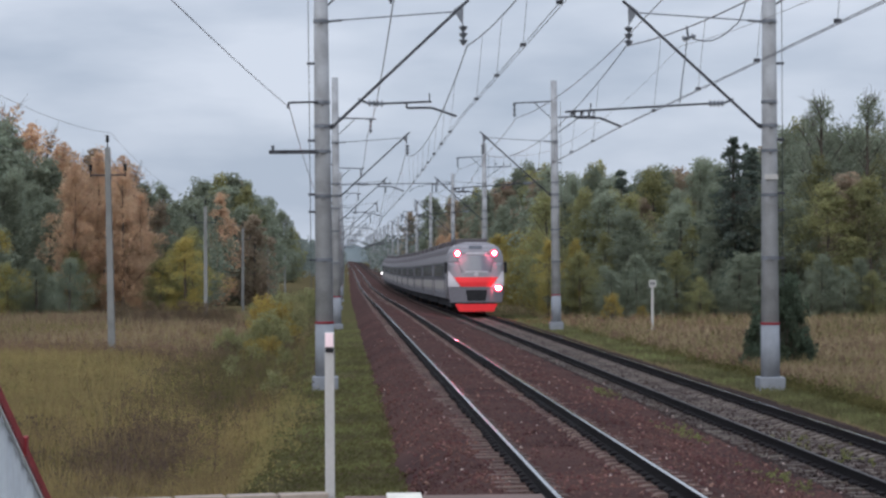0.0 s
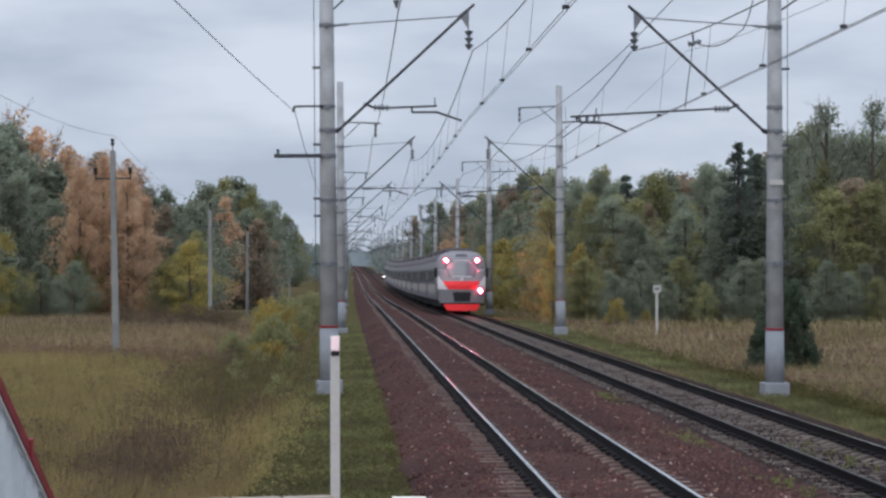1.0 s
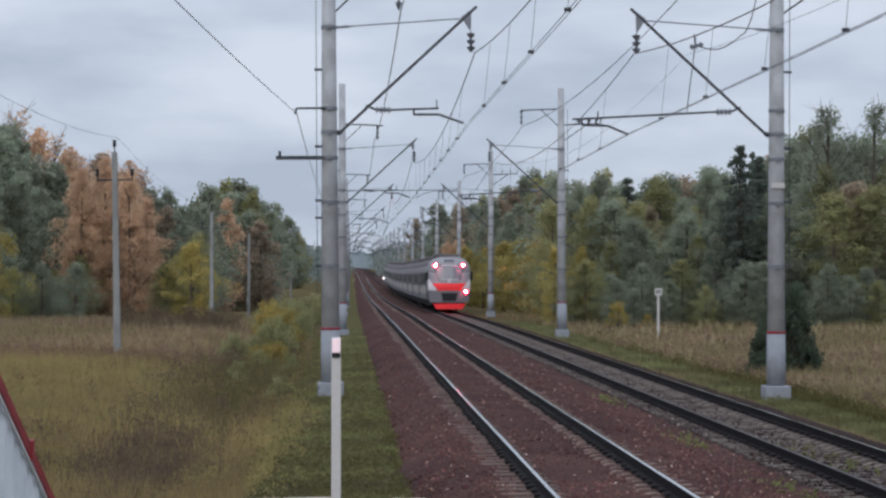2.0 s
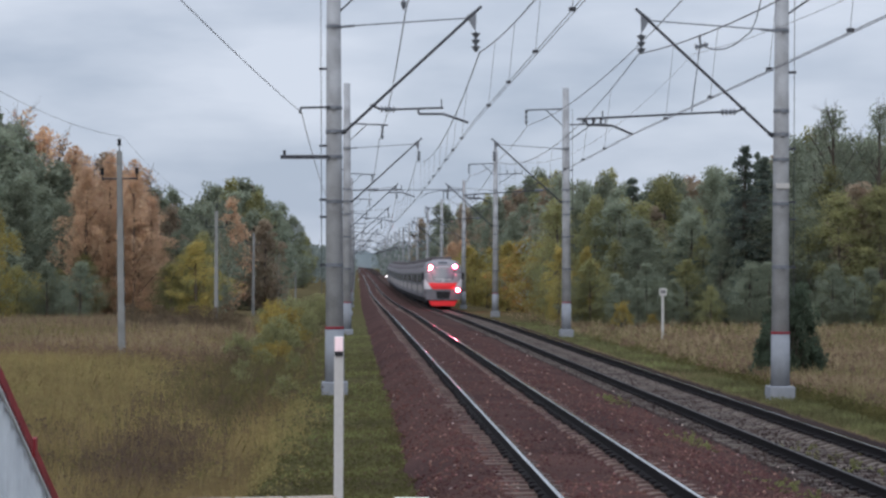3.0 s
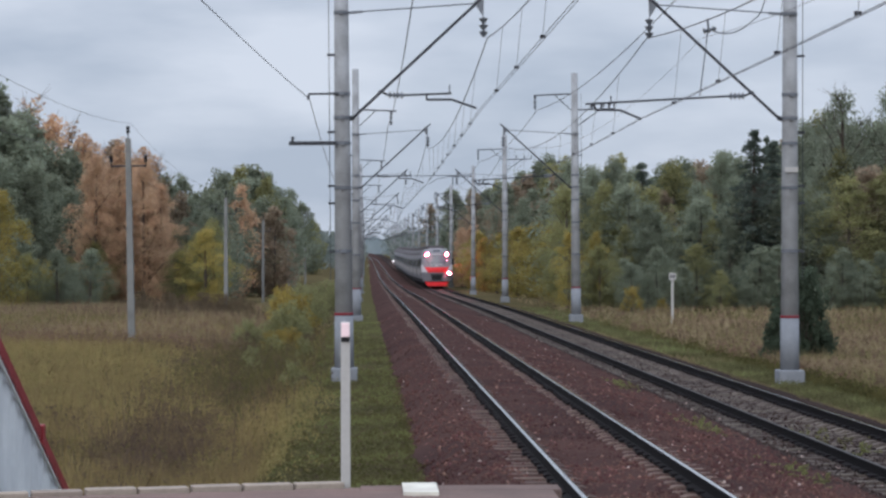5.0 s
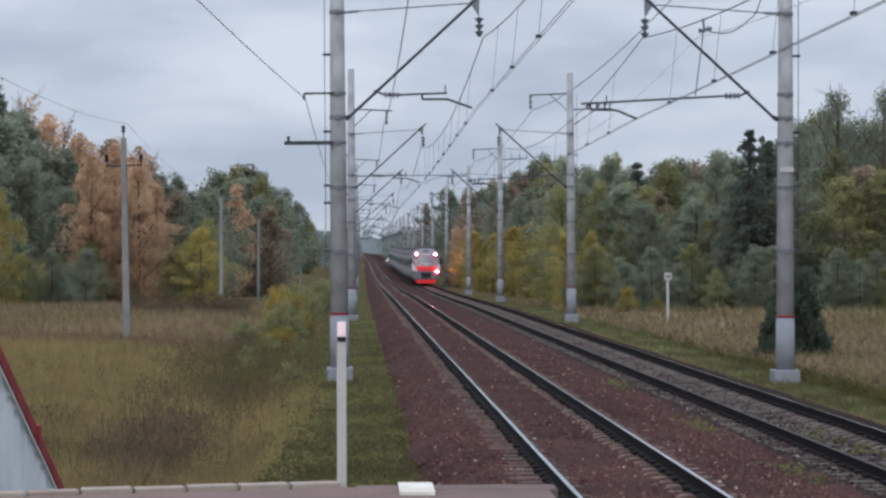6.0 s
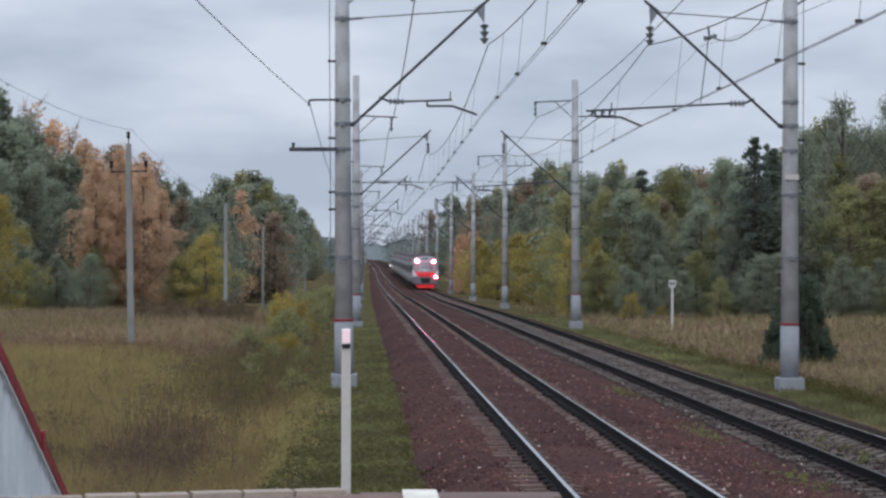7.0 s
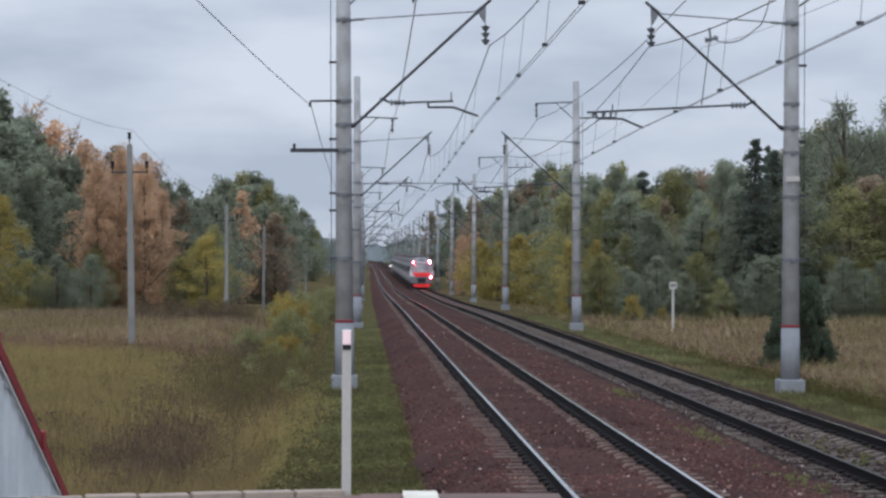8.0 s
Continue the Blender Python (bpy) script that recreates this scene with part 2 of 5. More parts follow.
def land(x, y):
    """Height of the ground under grass and ballast."""
    px = [-400, -60, -14, -6, -3.2, -1.9, -1.2, 0.4, 0.95, 1.9, 4.5, 6.7, 9.8, 10.6, 12.5, 18, 60, 400]
    pz = [-0.6, -0.7, -0.95, -1.15, -1.35, -1.25, -0.70, -0.60, -0.60, -0.36, -0.36, -0.74, -0.76, -0.72, -0.78, -0.80, -0.6, 0.5]
    z = float(np.interp(x, px, pz)) + grade(y)
    if x < -3.0:
        z += 0.55 * float(np.interp(y, [0, 35, 75, 110, 170, 300], [0, 0.1, 0.9, 0.8, 0.1, 0])) * min(1.0, (-3.0 - x) / 4.0)
    if x < -1.2 or x > 12:
        z += 0.10 * noise.noise((x * 0.25, y * 0.12, 0.3)) + 0.05 * noise.noise((x * 0.9, y * 0.5, 4.0))
    return z


def ground_sheet():
    xs = [-2500, -1200, -600, -300, -160, -100, -70, -50, -38, -30, -25, -21, -18, -15.5, -13.5, -11.5, -10, -8.5, -7.2, -6, -5, -4.2, -3.5, -2.9, -2.4, -1.9, -1.5, -1.2,
          -0.8, -0.3, 0.4, 0.95, 1.9, 4.5, 6.7, 9.8, 10.6, 11.5, 12.5, 13.5, 15, 17, 19.5, 22.5, 26, 31, 38, 48, 62, 85, 130, 220, 400, 900, 2500]
    ys = [-300, -100, -30, 0] + [10 + 1.5 * i for i in range(70)] + [116 + 5 * i for i in range(40)] + [325, 340, 355, 370, 420, 500, 620, 800, 1100, 1300, 1600, 2500]
    verts = [(x, y, land(x, y)) for y in ys for x in xs]
    w = len(xs)
    faces = [(j * w + i, j * w + i + 1, (j + 1) * w + i + 1, (j + 1) * w + i) for j in range(len(ys) - 1) for i in range(w - 1)]
    ob = mesh_object("ground", verts, faces, M_GROUND)
    for p in ob.data.polygons:
        p.use_smooth = True
    tagged(ob, "brown autumn meadow soil beside the railway", "ground", kind="structure")
    # turf strip between the ditch and the ballast
    vx = [-1.35, -0.8, -0.3, 0.4, 0.95]
    vy = ys[3:]
    verts = [(x + (0.30 if i == 0 else 0.1) * noise.noise((y * 0.3, x, 2)), y, land(x, y) + (-0.04 if i == 0 else 0.012)) for y in vy for i, x in enumerate(vx)]
    faces = [(j * 5 + i, j * 5 + i + 1, j * 5 + i + 6, j * 5 + i + 5) for j in range(len(vy) - 1) for i in range(4)]
    ob = mesh_object("verge", verts, faces, M_VERGE)
    tagged(ob, "strip of short green turf along the ballast", "verge", kind="structure")


ground_sheet()


def ballast_bed():
    """The stone bed of both tracks, one lumpy sheet with a real shoulder."""
    xs = [0.70, 0.95, 1.25, 1.55, 1.85, 2.2, 2.8, 3.18, 3.6, 4.2, 4.5, 4.9, 5.4, 5.9, 6.3, 6.7, 7.2, 7.8, 8.15, 8.6, 9.2, 9.7, 10.1, 10.5]
    zs = [-0.72, -0.52, -0.34, -0.195, -0.180, -0.220, -0.208, -0.190, -0.208, -0.220, -0.180, -0.22, -0.34, -0.47, -0.55, -0.57, -0.64, -0.655, -0.655, -0.655, -0.64, -0.60, -0.68, -0.80]
    ys = [-80, -50, -25, -10, 0] + [8 + 0.6 * i for i in range(120)] + [80 + 3 * i for i in range(60)] + [260 + 15 * i for i in range(30)] + [710, 900, 1300]
    verts = []
    for y in ys:
        for x, z in zip(xs, zs):
            edge = 0.15 * noise.noise((y * 0.55, 0.3, 7)) if x in (0.70, 0.95, 10.1, 10.5) else 0
            verts.append((x + edge + bend(y), y, z + grade(y) + 0.025 * noise.noise((x * 3, y * 2.2, 1)) + 0.018 * noise.noise((x * 9, y * 7, 3))))
    w = len(xs)
    faces = [(j * w + i, j * w + i + 1, (j + 1) * w + i + 1, (j + 1) * w + i) for j in range(len(ys) - 1) for i in range(w - 1)]
    ob = mesh_object("ballast", verts, faces, M_BALLAST)
    ob.data.materials.append(M_BALLAST_GREY)
    for p in ob.data.polygons:
        p.material_index = 1 if p.center.x + 0.25 * noise.noise((p.center.y * 0.4, 0, 3)) > 6.6 else 0
    tagged(ob, "reddish-brown crushed stone ballast under the tracks", "ballast", kind="structure")


ballast_bed()


def rail_mesh(name, length, head):
    """A rail: foot, web and head, extruded along y from 0; polished running surface on top."""
    prof = [(-0.085, -0.18), (0.085, -0.18), (0.085, -0.165), (0.012, -0.14), (0.012, -0.045), (0.036, -0.035), (0.037, -0.006)]
    crown = [0.027 - 0.009 * i for i in range(7)]
    prof += [(x, -x * x / 0.55) for x in crown]
    prof += [(-0.037, -0.006), (-0.036, -0.035), (-0.012, -0.045), (-0.012, -0.14), (-0.085, -0.165)]
    ys = [-80.0, 0.0, 60.0] + [120.0 + 8 * i for i in range(34)] + [400.0, 600.0, 800.0, length]
    verts = [(x + bend(y + 10), y, z + grade(y + 10)) for y in ys for x, z in prof]
    n = len(prof)
    faces, mats = [], []
    for j in range(len(ys) - 1):
        for i in range(n):
            k = (i + 1) % n
            faces.append((j * n + i, j * n + n + i, j * n + n + k, j * n + k))
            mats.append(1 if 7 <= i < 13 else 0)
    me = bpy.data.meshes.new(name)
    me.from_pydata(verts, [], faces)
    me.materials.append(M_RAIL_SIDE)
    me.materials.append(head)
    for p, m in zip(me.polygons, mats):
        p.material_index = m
        p.use_smooth = m == 1
    me.update()
    return me


def sleeper_mesh():
    """A concrete sleeper, higher at the rail seats and waisted in the middle."""
    st = [(-1.35, 0.07), (-1.30, 0.0), (-0.55, 0.0), (-0.45, -0.035), (0.45, -0.035), (0.55, 0.0), (1.30, 0.0), (1.35, 0.07)]
    verts, faces = [], []
    for x, dz in st:
        t = 0.0 - abs(dz) if abs(x) < 1.34 else -0.06
        verts += [(x, -0.14, -0.2), (x, -0.105, t), (x, 0.105, t), (x, 0.14, -0.2)]
    for i in range(len(st) - 1):
        for k in range(3):
            faces.append((i * 4 + k, i * 4 + k + 1, i * 4 + 5 + k, i * 4 + 4 + k))
    faces += [(0, 1, 2, 3), (31, 30, 29, 28)]
    plain = len(faces)
    for s in (-0.7975, 0.7975):          # baseplate and clips under each rail, near-black to widen its shadow band
        b = len(verts)
        verts += [(s + dx, dy, dz) for dz in (-0.01, 0.045) for dx, dy in ((-0.125, -0.09), (0.125, -0.09), (0.125, 0.09), (-0.125, 0.09))]
        faces += [(b + 4, b + 5, b + 6, b + 7), (b, b + 1, b + 5, b + 4), (b + 2, b + 3, b + 7, b + 6), (b + 3, b, b + 4, b + 7), (b + 1, b + 2, b + 6, b + 5)]
    me = bpy.data.meshes.new("sleeper")
    me.from_pydata(verts, [], faces)
    me.materials.append(M_SLEEPER)
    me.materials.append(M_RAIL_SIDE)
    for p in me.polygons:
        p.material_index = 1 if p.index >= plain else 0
    me.update()
    return me


RAIL = rail_mesh("rail", 1290.0, M_RAIL_TOP)
RAIL_DULL = rail_mesh("rail", 1290.0, M_RAIL_DULL)
SLEEPER = sleeper_mesh()
SLEEPER_GREY = SLEEPER.copy()
SLEEPER_GREY.materials[0] = M_SLEEPER_GREY


def railway_track(x, z, label, bright):
    track = empty("railway_track", x, 10.0, z)          # rails run on behind the platform's end
    tagged(track, label, "railway track", "railway tracks", kind="structure")
    for s in (-0.7975, 0.7975):
        r = new("rail", RAIL if bright or s > 0 else RAIL_DULL)
        r.parent = track
        r.location = (s, 0, 0)
        r["label"] = "rusty steel rail with a polished running surface"
    rng = random.Random(int(x * 100))
    for i in range(290):
        s = new("sleeper", SLEEPER if bright else SLEEPER_GREY)
        s.parent = track
        s.matrix_basis = pose(bend(14.0 + 0.543 * i) + rng.uniform(-0.03, 0.03), 4.0 + 0.543 * i, (-0.186 if bright else -0.180) + grade(14.0 + 0.543 * i) + rng.uniform(-0.012, 0.006), 0, 0, rng.uniform(-0.8, 0.8))
    verts, faces = [], []
    for i in [*range(-140, 0), *range(290, 1300)]:
        y = 4.0 + 0.543 * i
        b, g, q = len(verts), grade(y + 10), bend(y + 10)
        verts += [(q - 1.3, y - 0.12, g - 0.205), (q + 1.3, y - 0.12, g - 0.205), (q + 1.3, y + 0.12, g - 0.205), (q - 1.3, y + 0.12, g - 0.205),
                  (q - 1.35, y - 0.14, g - 0.28), (q + 1.35, y - 0.14, g - 0.28), (q + 1.35, y + 0.14, g - 0.28), (q - 1.35, y + 0.14, g - 0.28)]
        faces += [(b, b + 1, b + 2, b + 3), (b, b + 4, b + 5, b + 1), (b + 2, b + 6, b + 7, b + 3), (b, b + 3, b + 7, b + 4), (b + 1, b + 5, b + 6, b + 2)]
    rest = mesh_object("distant_sleepers", verts, faces, M_SLEEPER, track)
    rest["kind"] = "stuff"
    return track


railway_track(NEAR_X, NEAR_Z, "railway track with bright polished rails on concrete sleepers", True)
railway_track(FAR_X, FAR_Z, "lower railway track with dark rails on concrete sleepers", False)


def platform():
    """The end of the raised platform, in front of which the camera stands."""
    thing = empty("platform", 0, 0, 0)
    tagged(thing, "end of a raised platform paved in reddish brown", "platform", kind="structure")
    bm = bmesh.new()
    box(bm, -6.0, 1.22, -25.0, PLATFORM_END - 1.2, -1.5, PLATFORM_TOP - 0.02)
    for i in range(12):          # skewed end, stepped under the coping
        x = -0.09 - 0.325 * i
        box(bm, x - 0.325, x, PLATFORM_END - 1.2, PLATFORM_END - 0.10 - 0.075 * (i + 1), -1.5, PLATFORM_TOP - 0.018 - 0.0002 * (i % 2))
    box(bm, -0.09, 0.0, PLATFORM_END - 1.2, PLATFORM_END - 0.1, -1.5, PLATFORM_TOP - 0.019)
    box(bm, 0.0, 1.22, PLATFORM_END - 1.2, PLATFORM_END - 0.30, -1.5, PLATFORM_TOP - 0.0185)
    part("platform_body", bm, M_PAVE, thing)
    bm = bmesh.new()
    box(bm, 0.0, 1.28, PLATFORM_END - 0.30, PLATFORM_END, 0.80, PLATFORM_TOP - 0.015, 0.01)
    part("end_slab", bm, M_PAVE, thing, "worn reddish concrete end slab")
    bm = bmesh.new()
    box(bm, 0.27, 0.49, PLATFORM_END - 0.62, PLATFORM_END - 0.02, PLATFORM_TOP - 0.02, PLATFORM_TOP + 0.004)
    part("edge_marking", bm, M_CREAM, thing, "white painted edge marking")
    bm = bmesh.new()
    box(bm, 0, 0.315, -0.065, 0.065, -0.14, 0.010, 0.008)
    first = part("coping_slab", bm, M_COPING, thing)
    first.matrix_basis = pose(-0.42, PLATFORM_END - 0.07, PLATFORM_TOP, 0, 0, 13)
    rng = random.Random(5)
    for i in range(1, 15):
        shared("coping_slab", first, thing, pose(-0.42 - 0.325 * i, PLATFORM_END - 0.07 - 0.075 * i + rng.uniform(-0.01, 0.01), PLATFORM_TOP + rng.uniform(-0.006, 0.004), 0, 0, 13 + rng.uniform(-1, 1)))


platform()


# ---- overhead line: concrete masts with brackets ----
FIRST_MAST, SPAN = 58.8, 57.5
LEFT_X, RIGHT_X = -0.45, 11.1


def mast_y(i):
    """Where the masts stand along the line."""
    return FIRST_MAST + SPAN * i - (6.0 if i > 2 else 0.0)


def insulator(bm, a, b, r, discs=3):
    """A string of porcelain discs between two points."""
    a, b = Vector(a), Vector(b)
    tube(bm, a, b, r * 0.35, seg=6)
    for i in range(discs):
        p, q = a.lerp(b, (i + 0.2) / discs), a.lerp(b, (i + 0.8) / discs)
        tube(bm, p, q, r, r * 0.45, seg=8)


def catenary_mast(s, top, track_dz, wire_x):
    """A mast at the origin whose bracket reaches towards +x (s=1) or -x (s=-1). Heights are above the near rail level."""
    mast = empty("catenary_mast")
    bm = bmesh.new()
    tube(bm, (0, 0, -0.6), (0, 0, top), 0.245, 0.165, 20)
    part("shaft", bm, M_CONCRETE, mast, "weathered grey spun-concrete shaft", smooth=True)
    bm = bmesh.new()
    tube(bm, (0, 0, -0.5), (0, 0, 1.0), 0.252, 0.243, 20)
    part("painted_foot", bm, M_PAINT_BASE, mast, "pale grey painted foot", smooth=True)
    bm = bmesh.new()
    tube(bm, (0, 0, 1.0), (0, 0, 1.06), 0.249, 0.249, 20)
    part("red_band", bm, M_BAND, mast, "red painted band", smooth=True)
    bm = bmesh.new()
    box(bm, -0.34, 0.34, -0.34, 0.34, -0.80, -0.36, 0.03)
    part("footing", bm, M_PAINT_BASE, mast, "square concrete footing")
    for z, r in ((8.95, 0.20), (6.84, 0.215), (6.22, 0.22), (5.56, 0.22), (4.4, 0.222), (2.75, 0.232)):
        bm = bmesh.new()
        tube(bm, (0, 0, z - 0.045), (0, 0, z + 0.045), r, r, 16)
        box(bm, -0.05, 0.05, -r - 0.07, -r, z - 0.05, z + 0.05)
        part("clamp", bm, M_STEEL, mast, "bolted steel clamp")
    bm = bmesh.new()
    tube(bm, (s * 0.22, 0, 6.16), (s * 3.85, 0, 9.49), 0.038, seg=8)
    tube(bm, (s * 0.18, 0, 6.20), (s * 0.32, 0, 6.24), 0.06, seg=8)
    bracket = part("bracket", bm, M_DARK, mast, "inclined steel bracket tube")
    bm = bmesh.new()
    tube(bm, (s * 0.15, 0, 8.95), (s * 0.55, 0, 8.98), 0.035, seg=6)
    tube(bm, (s * 0.5, 0, 8.98), (s * 3.5, 0, 9.18), 0.018, seg=6)
    part("tie_rod", bm, M_STEEL, mast)
    bm = bmesh.new()
    verts = [bm.verts.new(p) for p in ((s * 3.45, -0.02, 9.22), (s * 3.72, -0.02, 9.42), (s * 3.70, -0.02, 8.82), (s * 3.45, 0.02, 9.22), (s * 3.72, 0.02, 9.42), (s * 3.70, 0.02, 8.82))]
    for f in ((0, 1, 2), (5, 4, 3), (0, 3, 4, 1), (1, 4, 5, 2), (2, 5, 3, 0)):
        bm.faces.new([verts[i] for i in f])
    part("gusset", bm, M_STEEL, bracket)
    bm = bmesh.new()
    insulator(bm, (s * 3.70, 0, 8.82), (s * 3.70, 0, 8.30), 0.12)
    part("suspension_insulator", bm, M_PORC, bracket, "brown porcelain disc insulator")
    # registration arm with its insulator and the angled steady arm
    z = 6.86
    bm = bmesh.new()
    tube(bm, (s * 0.95, 0, 6.92), (s * 1.2, 0, z - 0.05), 0.03, seg=6)
    reach, drop = (5.37, 0.28) if s < 0 else (2.85, 0.02)
    tube(bm, (s * 1.6, 0, z - 0.06), (s * reach, 0, z - drop), 0.028, seg=6)
    pin = 4.7 if s < 0 else 2.8
    tube(bm, (s * pin, 0, z - drop - 0.02), (s * pin, 0, z - drop + 0.22), 0.018, seg=6)
    if s < 0:
        for pin in (4.75, 4.95, 5.2):
            tube(bm, (s * pin, 0, z - 0.27), (s * pin, 0, z - 0.42), 0.03, seg=6)
    arm = part("registration_arm", bm, M_DARK, mast)
    bm = bmesh.new()
    insulator(bm, (s * 1.2, 0, z - 0.05), (s * 1.62, 0, z - 0.06), 0.10, 4)
    part("arm_insulator", bm, M_PORC, arm)
    bm = bmesh.new()
    x0 = wire_x - s * 1.3
    if s > 0:
        pts = [(x0, 0, z - 0.04), (x0, 0, z - 0.18), (x0 + 0.65, 0, z - 0.18), (wire_x, 0, 6.45)]
    else:
        pts = [(-5.15, 0, z - 0.28), (-5.1, 0, z - 0.43), (-4.45, 0, z - 0.44), (wire_x, 0, 6.19)]
    for p, q in zip(pts, pts[1:]):
        tube(bm, p, q, 0.03, seg=6)
    part("steady_arm", bm, M_DARK, arm)
    # feeder arm high up on the track side
    bm = bmesh.new()
    f = 10.15 if s > 0 else 10.95
    tube(bm, (s * 0.1, 0, f + 0.08), (s * 2.1, 0, f), 0.035, seg=6)
    tube(bm, (s * 0.1, 0, f - 0.85), (s * 1.05, 0, f + 0.04), 0.022, seg=6)
    feeder = part("feeder_arm", bm, M_DARK, mast)
    bm = bmesh.new()
    insulator(bm, (s * (1.82 if s > 0 else 2.05), 0, f), (s * (1.82 if s > 0 else 2.05), 0, f - 0.75), 0.09, 3)
    part("feeder_insulator", bm, M_PORC, feeder)
    if s < 0:
        bm = bmesh.new()
        tube(bm, (0.1, 0, 10.2), (2.1, 0, 10.25), 0.035, seg=6)
        tube(bm, (0.1, 0, 9.35), (1.35, 0, 10.22), 0.025, seg=6)
        signal = part("signal_arm", bm, M_DARK, mast)
        for x in (0.9, 1.5, 2.05):
            bm = tube(bmesh.new(), (x, 0, 10.22), (x, 0, 10.36), 0.02, seg=6)
            tube(bm, (x, 0, 10.36), (x, 0, 10.52), 0.06, 0.04, 8)
            part("pin_insulator", bm, M_PORC, signal)
    # down lead with its stand-offs, on the field side
    bm = bmesh.new()
    tube(bm, (-s * 0.33, -0.05, 11.0), (-s * 0.33, -0.05, 2.0), 0.010, seg=5)
    for zz in (7.85, 5.85, 4.45, 4.0, 2.75):
        box(bm, min(-s * 0.38, -s * 0.14), max(-s * 0.38, -s * 0.14), -0.08, -0.03, zz - 0.03, zz + 0.03)
    part("down_lead", bm, M_DARK, mast)
    return mast


def line_of_masts():
    left = catenary_mast(1, 12.3, 0, 3.50)
    right = catenary_mast(-1, 12.1, FAR_Z, -3.90)
    rng = random.Random(3)
    for i in range(16):
        y = mast_y(i)
        if i == 0:
            a, b = left, right
            a.matrix_basis = pose(LEFT_X, y, 0, 0, -0.35, 0)
            b.matrix_basis = pose(RIGHT_X + 0.10, y, -0.02, 0, 0.2, 0)
        else:
            a = copy_thing(left, pose(LEFT_X + 0.2 + bend(y) + rng.uniform(-0.05, 0.05), y, grade(y) + rng.uniform(-0.1, 0.1), 0, rng.uniform(-0.3, 0.3), 0))
            b = copy_thing(right, pose(RIGHT_X + bend(y) + rng.uniform(-0.12, 0.0), y, grade(y) + rng.uniform(-0.1, 0.1), 0, rng.uniform(-0.3, 0.3), 0))
        for m in (a, b):
            tagged(m, "tall grey concrete catenary mast with a red band", "mast", "catenary masts")
    # what only the first masts carry
    bm = bmesh.new()
    box(bm, -1.38, -0.15, -0.30, -0.22, 5.50, 5.60)
    tube(bm, (-1.28, -0.26, 5.6), (-1.28, -0.26, 5.72), 0.03, 0.045, 8)
    part("cross_beam", bm, M_DARK, left, "dark steel cross beam with a pin insulator")
    bm = bmesh.new()
    tube(bm, (-0.85, -0.22, 6.83), (-0.1, -0.22, 6.84), 0.028, seg=6)
    tube(bm, (-0.85, -0.22, 6.84), (-0.88, -0.22, 6.68), 0.03, seg=6)
    part("side_arm", bm, M_DARK, left)
    for ob in left.children:          # stands a little higher in the verge
        if ob.name.startswith(("red_band", "painted_foot", "footing")):
            ob.location.z += 0.09
    bm = bmesh.new()
    box(bm, -0.18, 0.18, -0.245, -0.215, 4.80, 4.94, 0.005)
    part("small_plate", bm, M_POST, right, "small white plate")


line_of_masts()


def overhead_wires(x, z, carry, hang, low, name, label):
    """Contact wire pair, messenger and droppers of one track, as one thing."""
    thing = empty(name)
    tagged(thing, label, "overhead wire", "overhead wires")
    ys = [mast_y(i) for i in range(-1, 14)]
    stag = [x + bend(y) + (0.0 if i % 2 else 0.25) for i, y in enumerate(ys)]
    for dx in (-0.03, 0.03):
        wire("contact_wire", [(sx + dx, y, z + grade(y)) for sx, y in zip(stag, ys)], 0.008, M_WIRE, thing, 0.04, 6)
    wire("messenger_wire", [(carry + bend(y), y, z + hang + grade(y)) for y in ys], 0.015, M_WIRE, thing, low, 16)
    for i in range(len(ys) - 1):
        for k in range(1, 9):
            if i > 5:
                continue
            u = k / 9
            y = ys[i] + (ys[i + 1] - ys[i]) * u
            g = grade(ys[i]) * (1 - u) + grade(ys[i + 1]) * u
            zc, zt = z + g, z + g + hang - low * 4 * u * (1 - u)
            xm, xc = carry + bend(ys[i]) * (1 - u) + bend(ys[i + 1]) * u, stag[i] + (stag[i + 1] - stag[i]) * u
            wire("dropper", [(xm, y, zt), (xc, y, zc)], 0.005, M_WIRE, thing, 0, 1)
            bm = bmesh.new()
            box(bm, xc - 0.05, xc + 0.05, y - 0.04, y + 0.04, zc - 0.025, zc + 0.03)
            part("clip", bm, M_DARK, thing)
    return thing


overhead_wires(3.12, 6.45, 3.30, 1.86, 0.92, "overhead_line", "paired contact wires hanging from a sagging messenger wire")
right_line = overhead_wires(7.26, 6.17, 7.47, 2.13, 1.05, "overhead_line", "paired contact wires with droppers and a jumper cable")
# jumper from the messenger to the contact wire
wire("jumper", [(9.0, 58.2, 8.6), (8.93, 58.2, 8.0), (8.65, 57.4, 6.7)], 0.014, M_DARK, right_line, -0.05, 6)
wire("jumper", [(9.0, 58.2, 8.5), (10.2, 58.2, 8.75), (10.6, 58.2, 9.8)], 0.014, M_DARK, right_line, 0.25, 6)
bm = bmesh.new()
insulator(bm, (8.85, 58.2, 8.42), (9.2, 58.2, 8.50), 0.09, 3)
tube(bm, (9.0, 58.2, 8.45), (8.97, 58.2, 8.75), 0.03, seg=6)
part("jumper_insulator", bm, M_PORC, right_line)


def line_wire(name, label, pts, sag, r=0.011):
    w = wire(name, pts, r, M_WIRE, None, sag, 14)
    tagged(w, label, "wire", "line wires")


ys = [mast_y(i) for i in range(-1, 14)]
line_wire("feeder_wire", "thin dark feeder wire strung from mast to mast", [(LEFT_X + 1.82 + bend(y), y, 9.40 + grade(y)) for y in ys], 0.5, 0.016)
line_wire("feeder_wire", "thin dark feeder wire strung from mast to mast", [(RIGHT_X - 2.05 + bend(y), y, 10.20 + grade(y)) for y in ys], 0.6, 0.018)
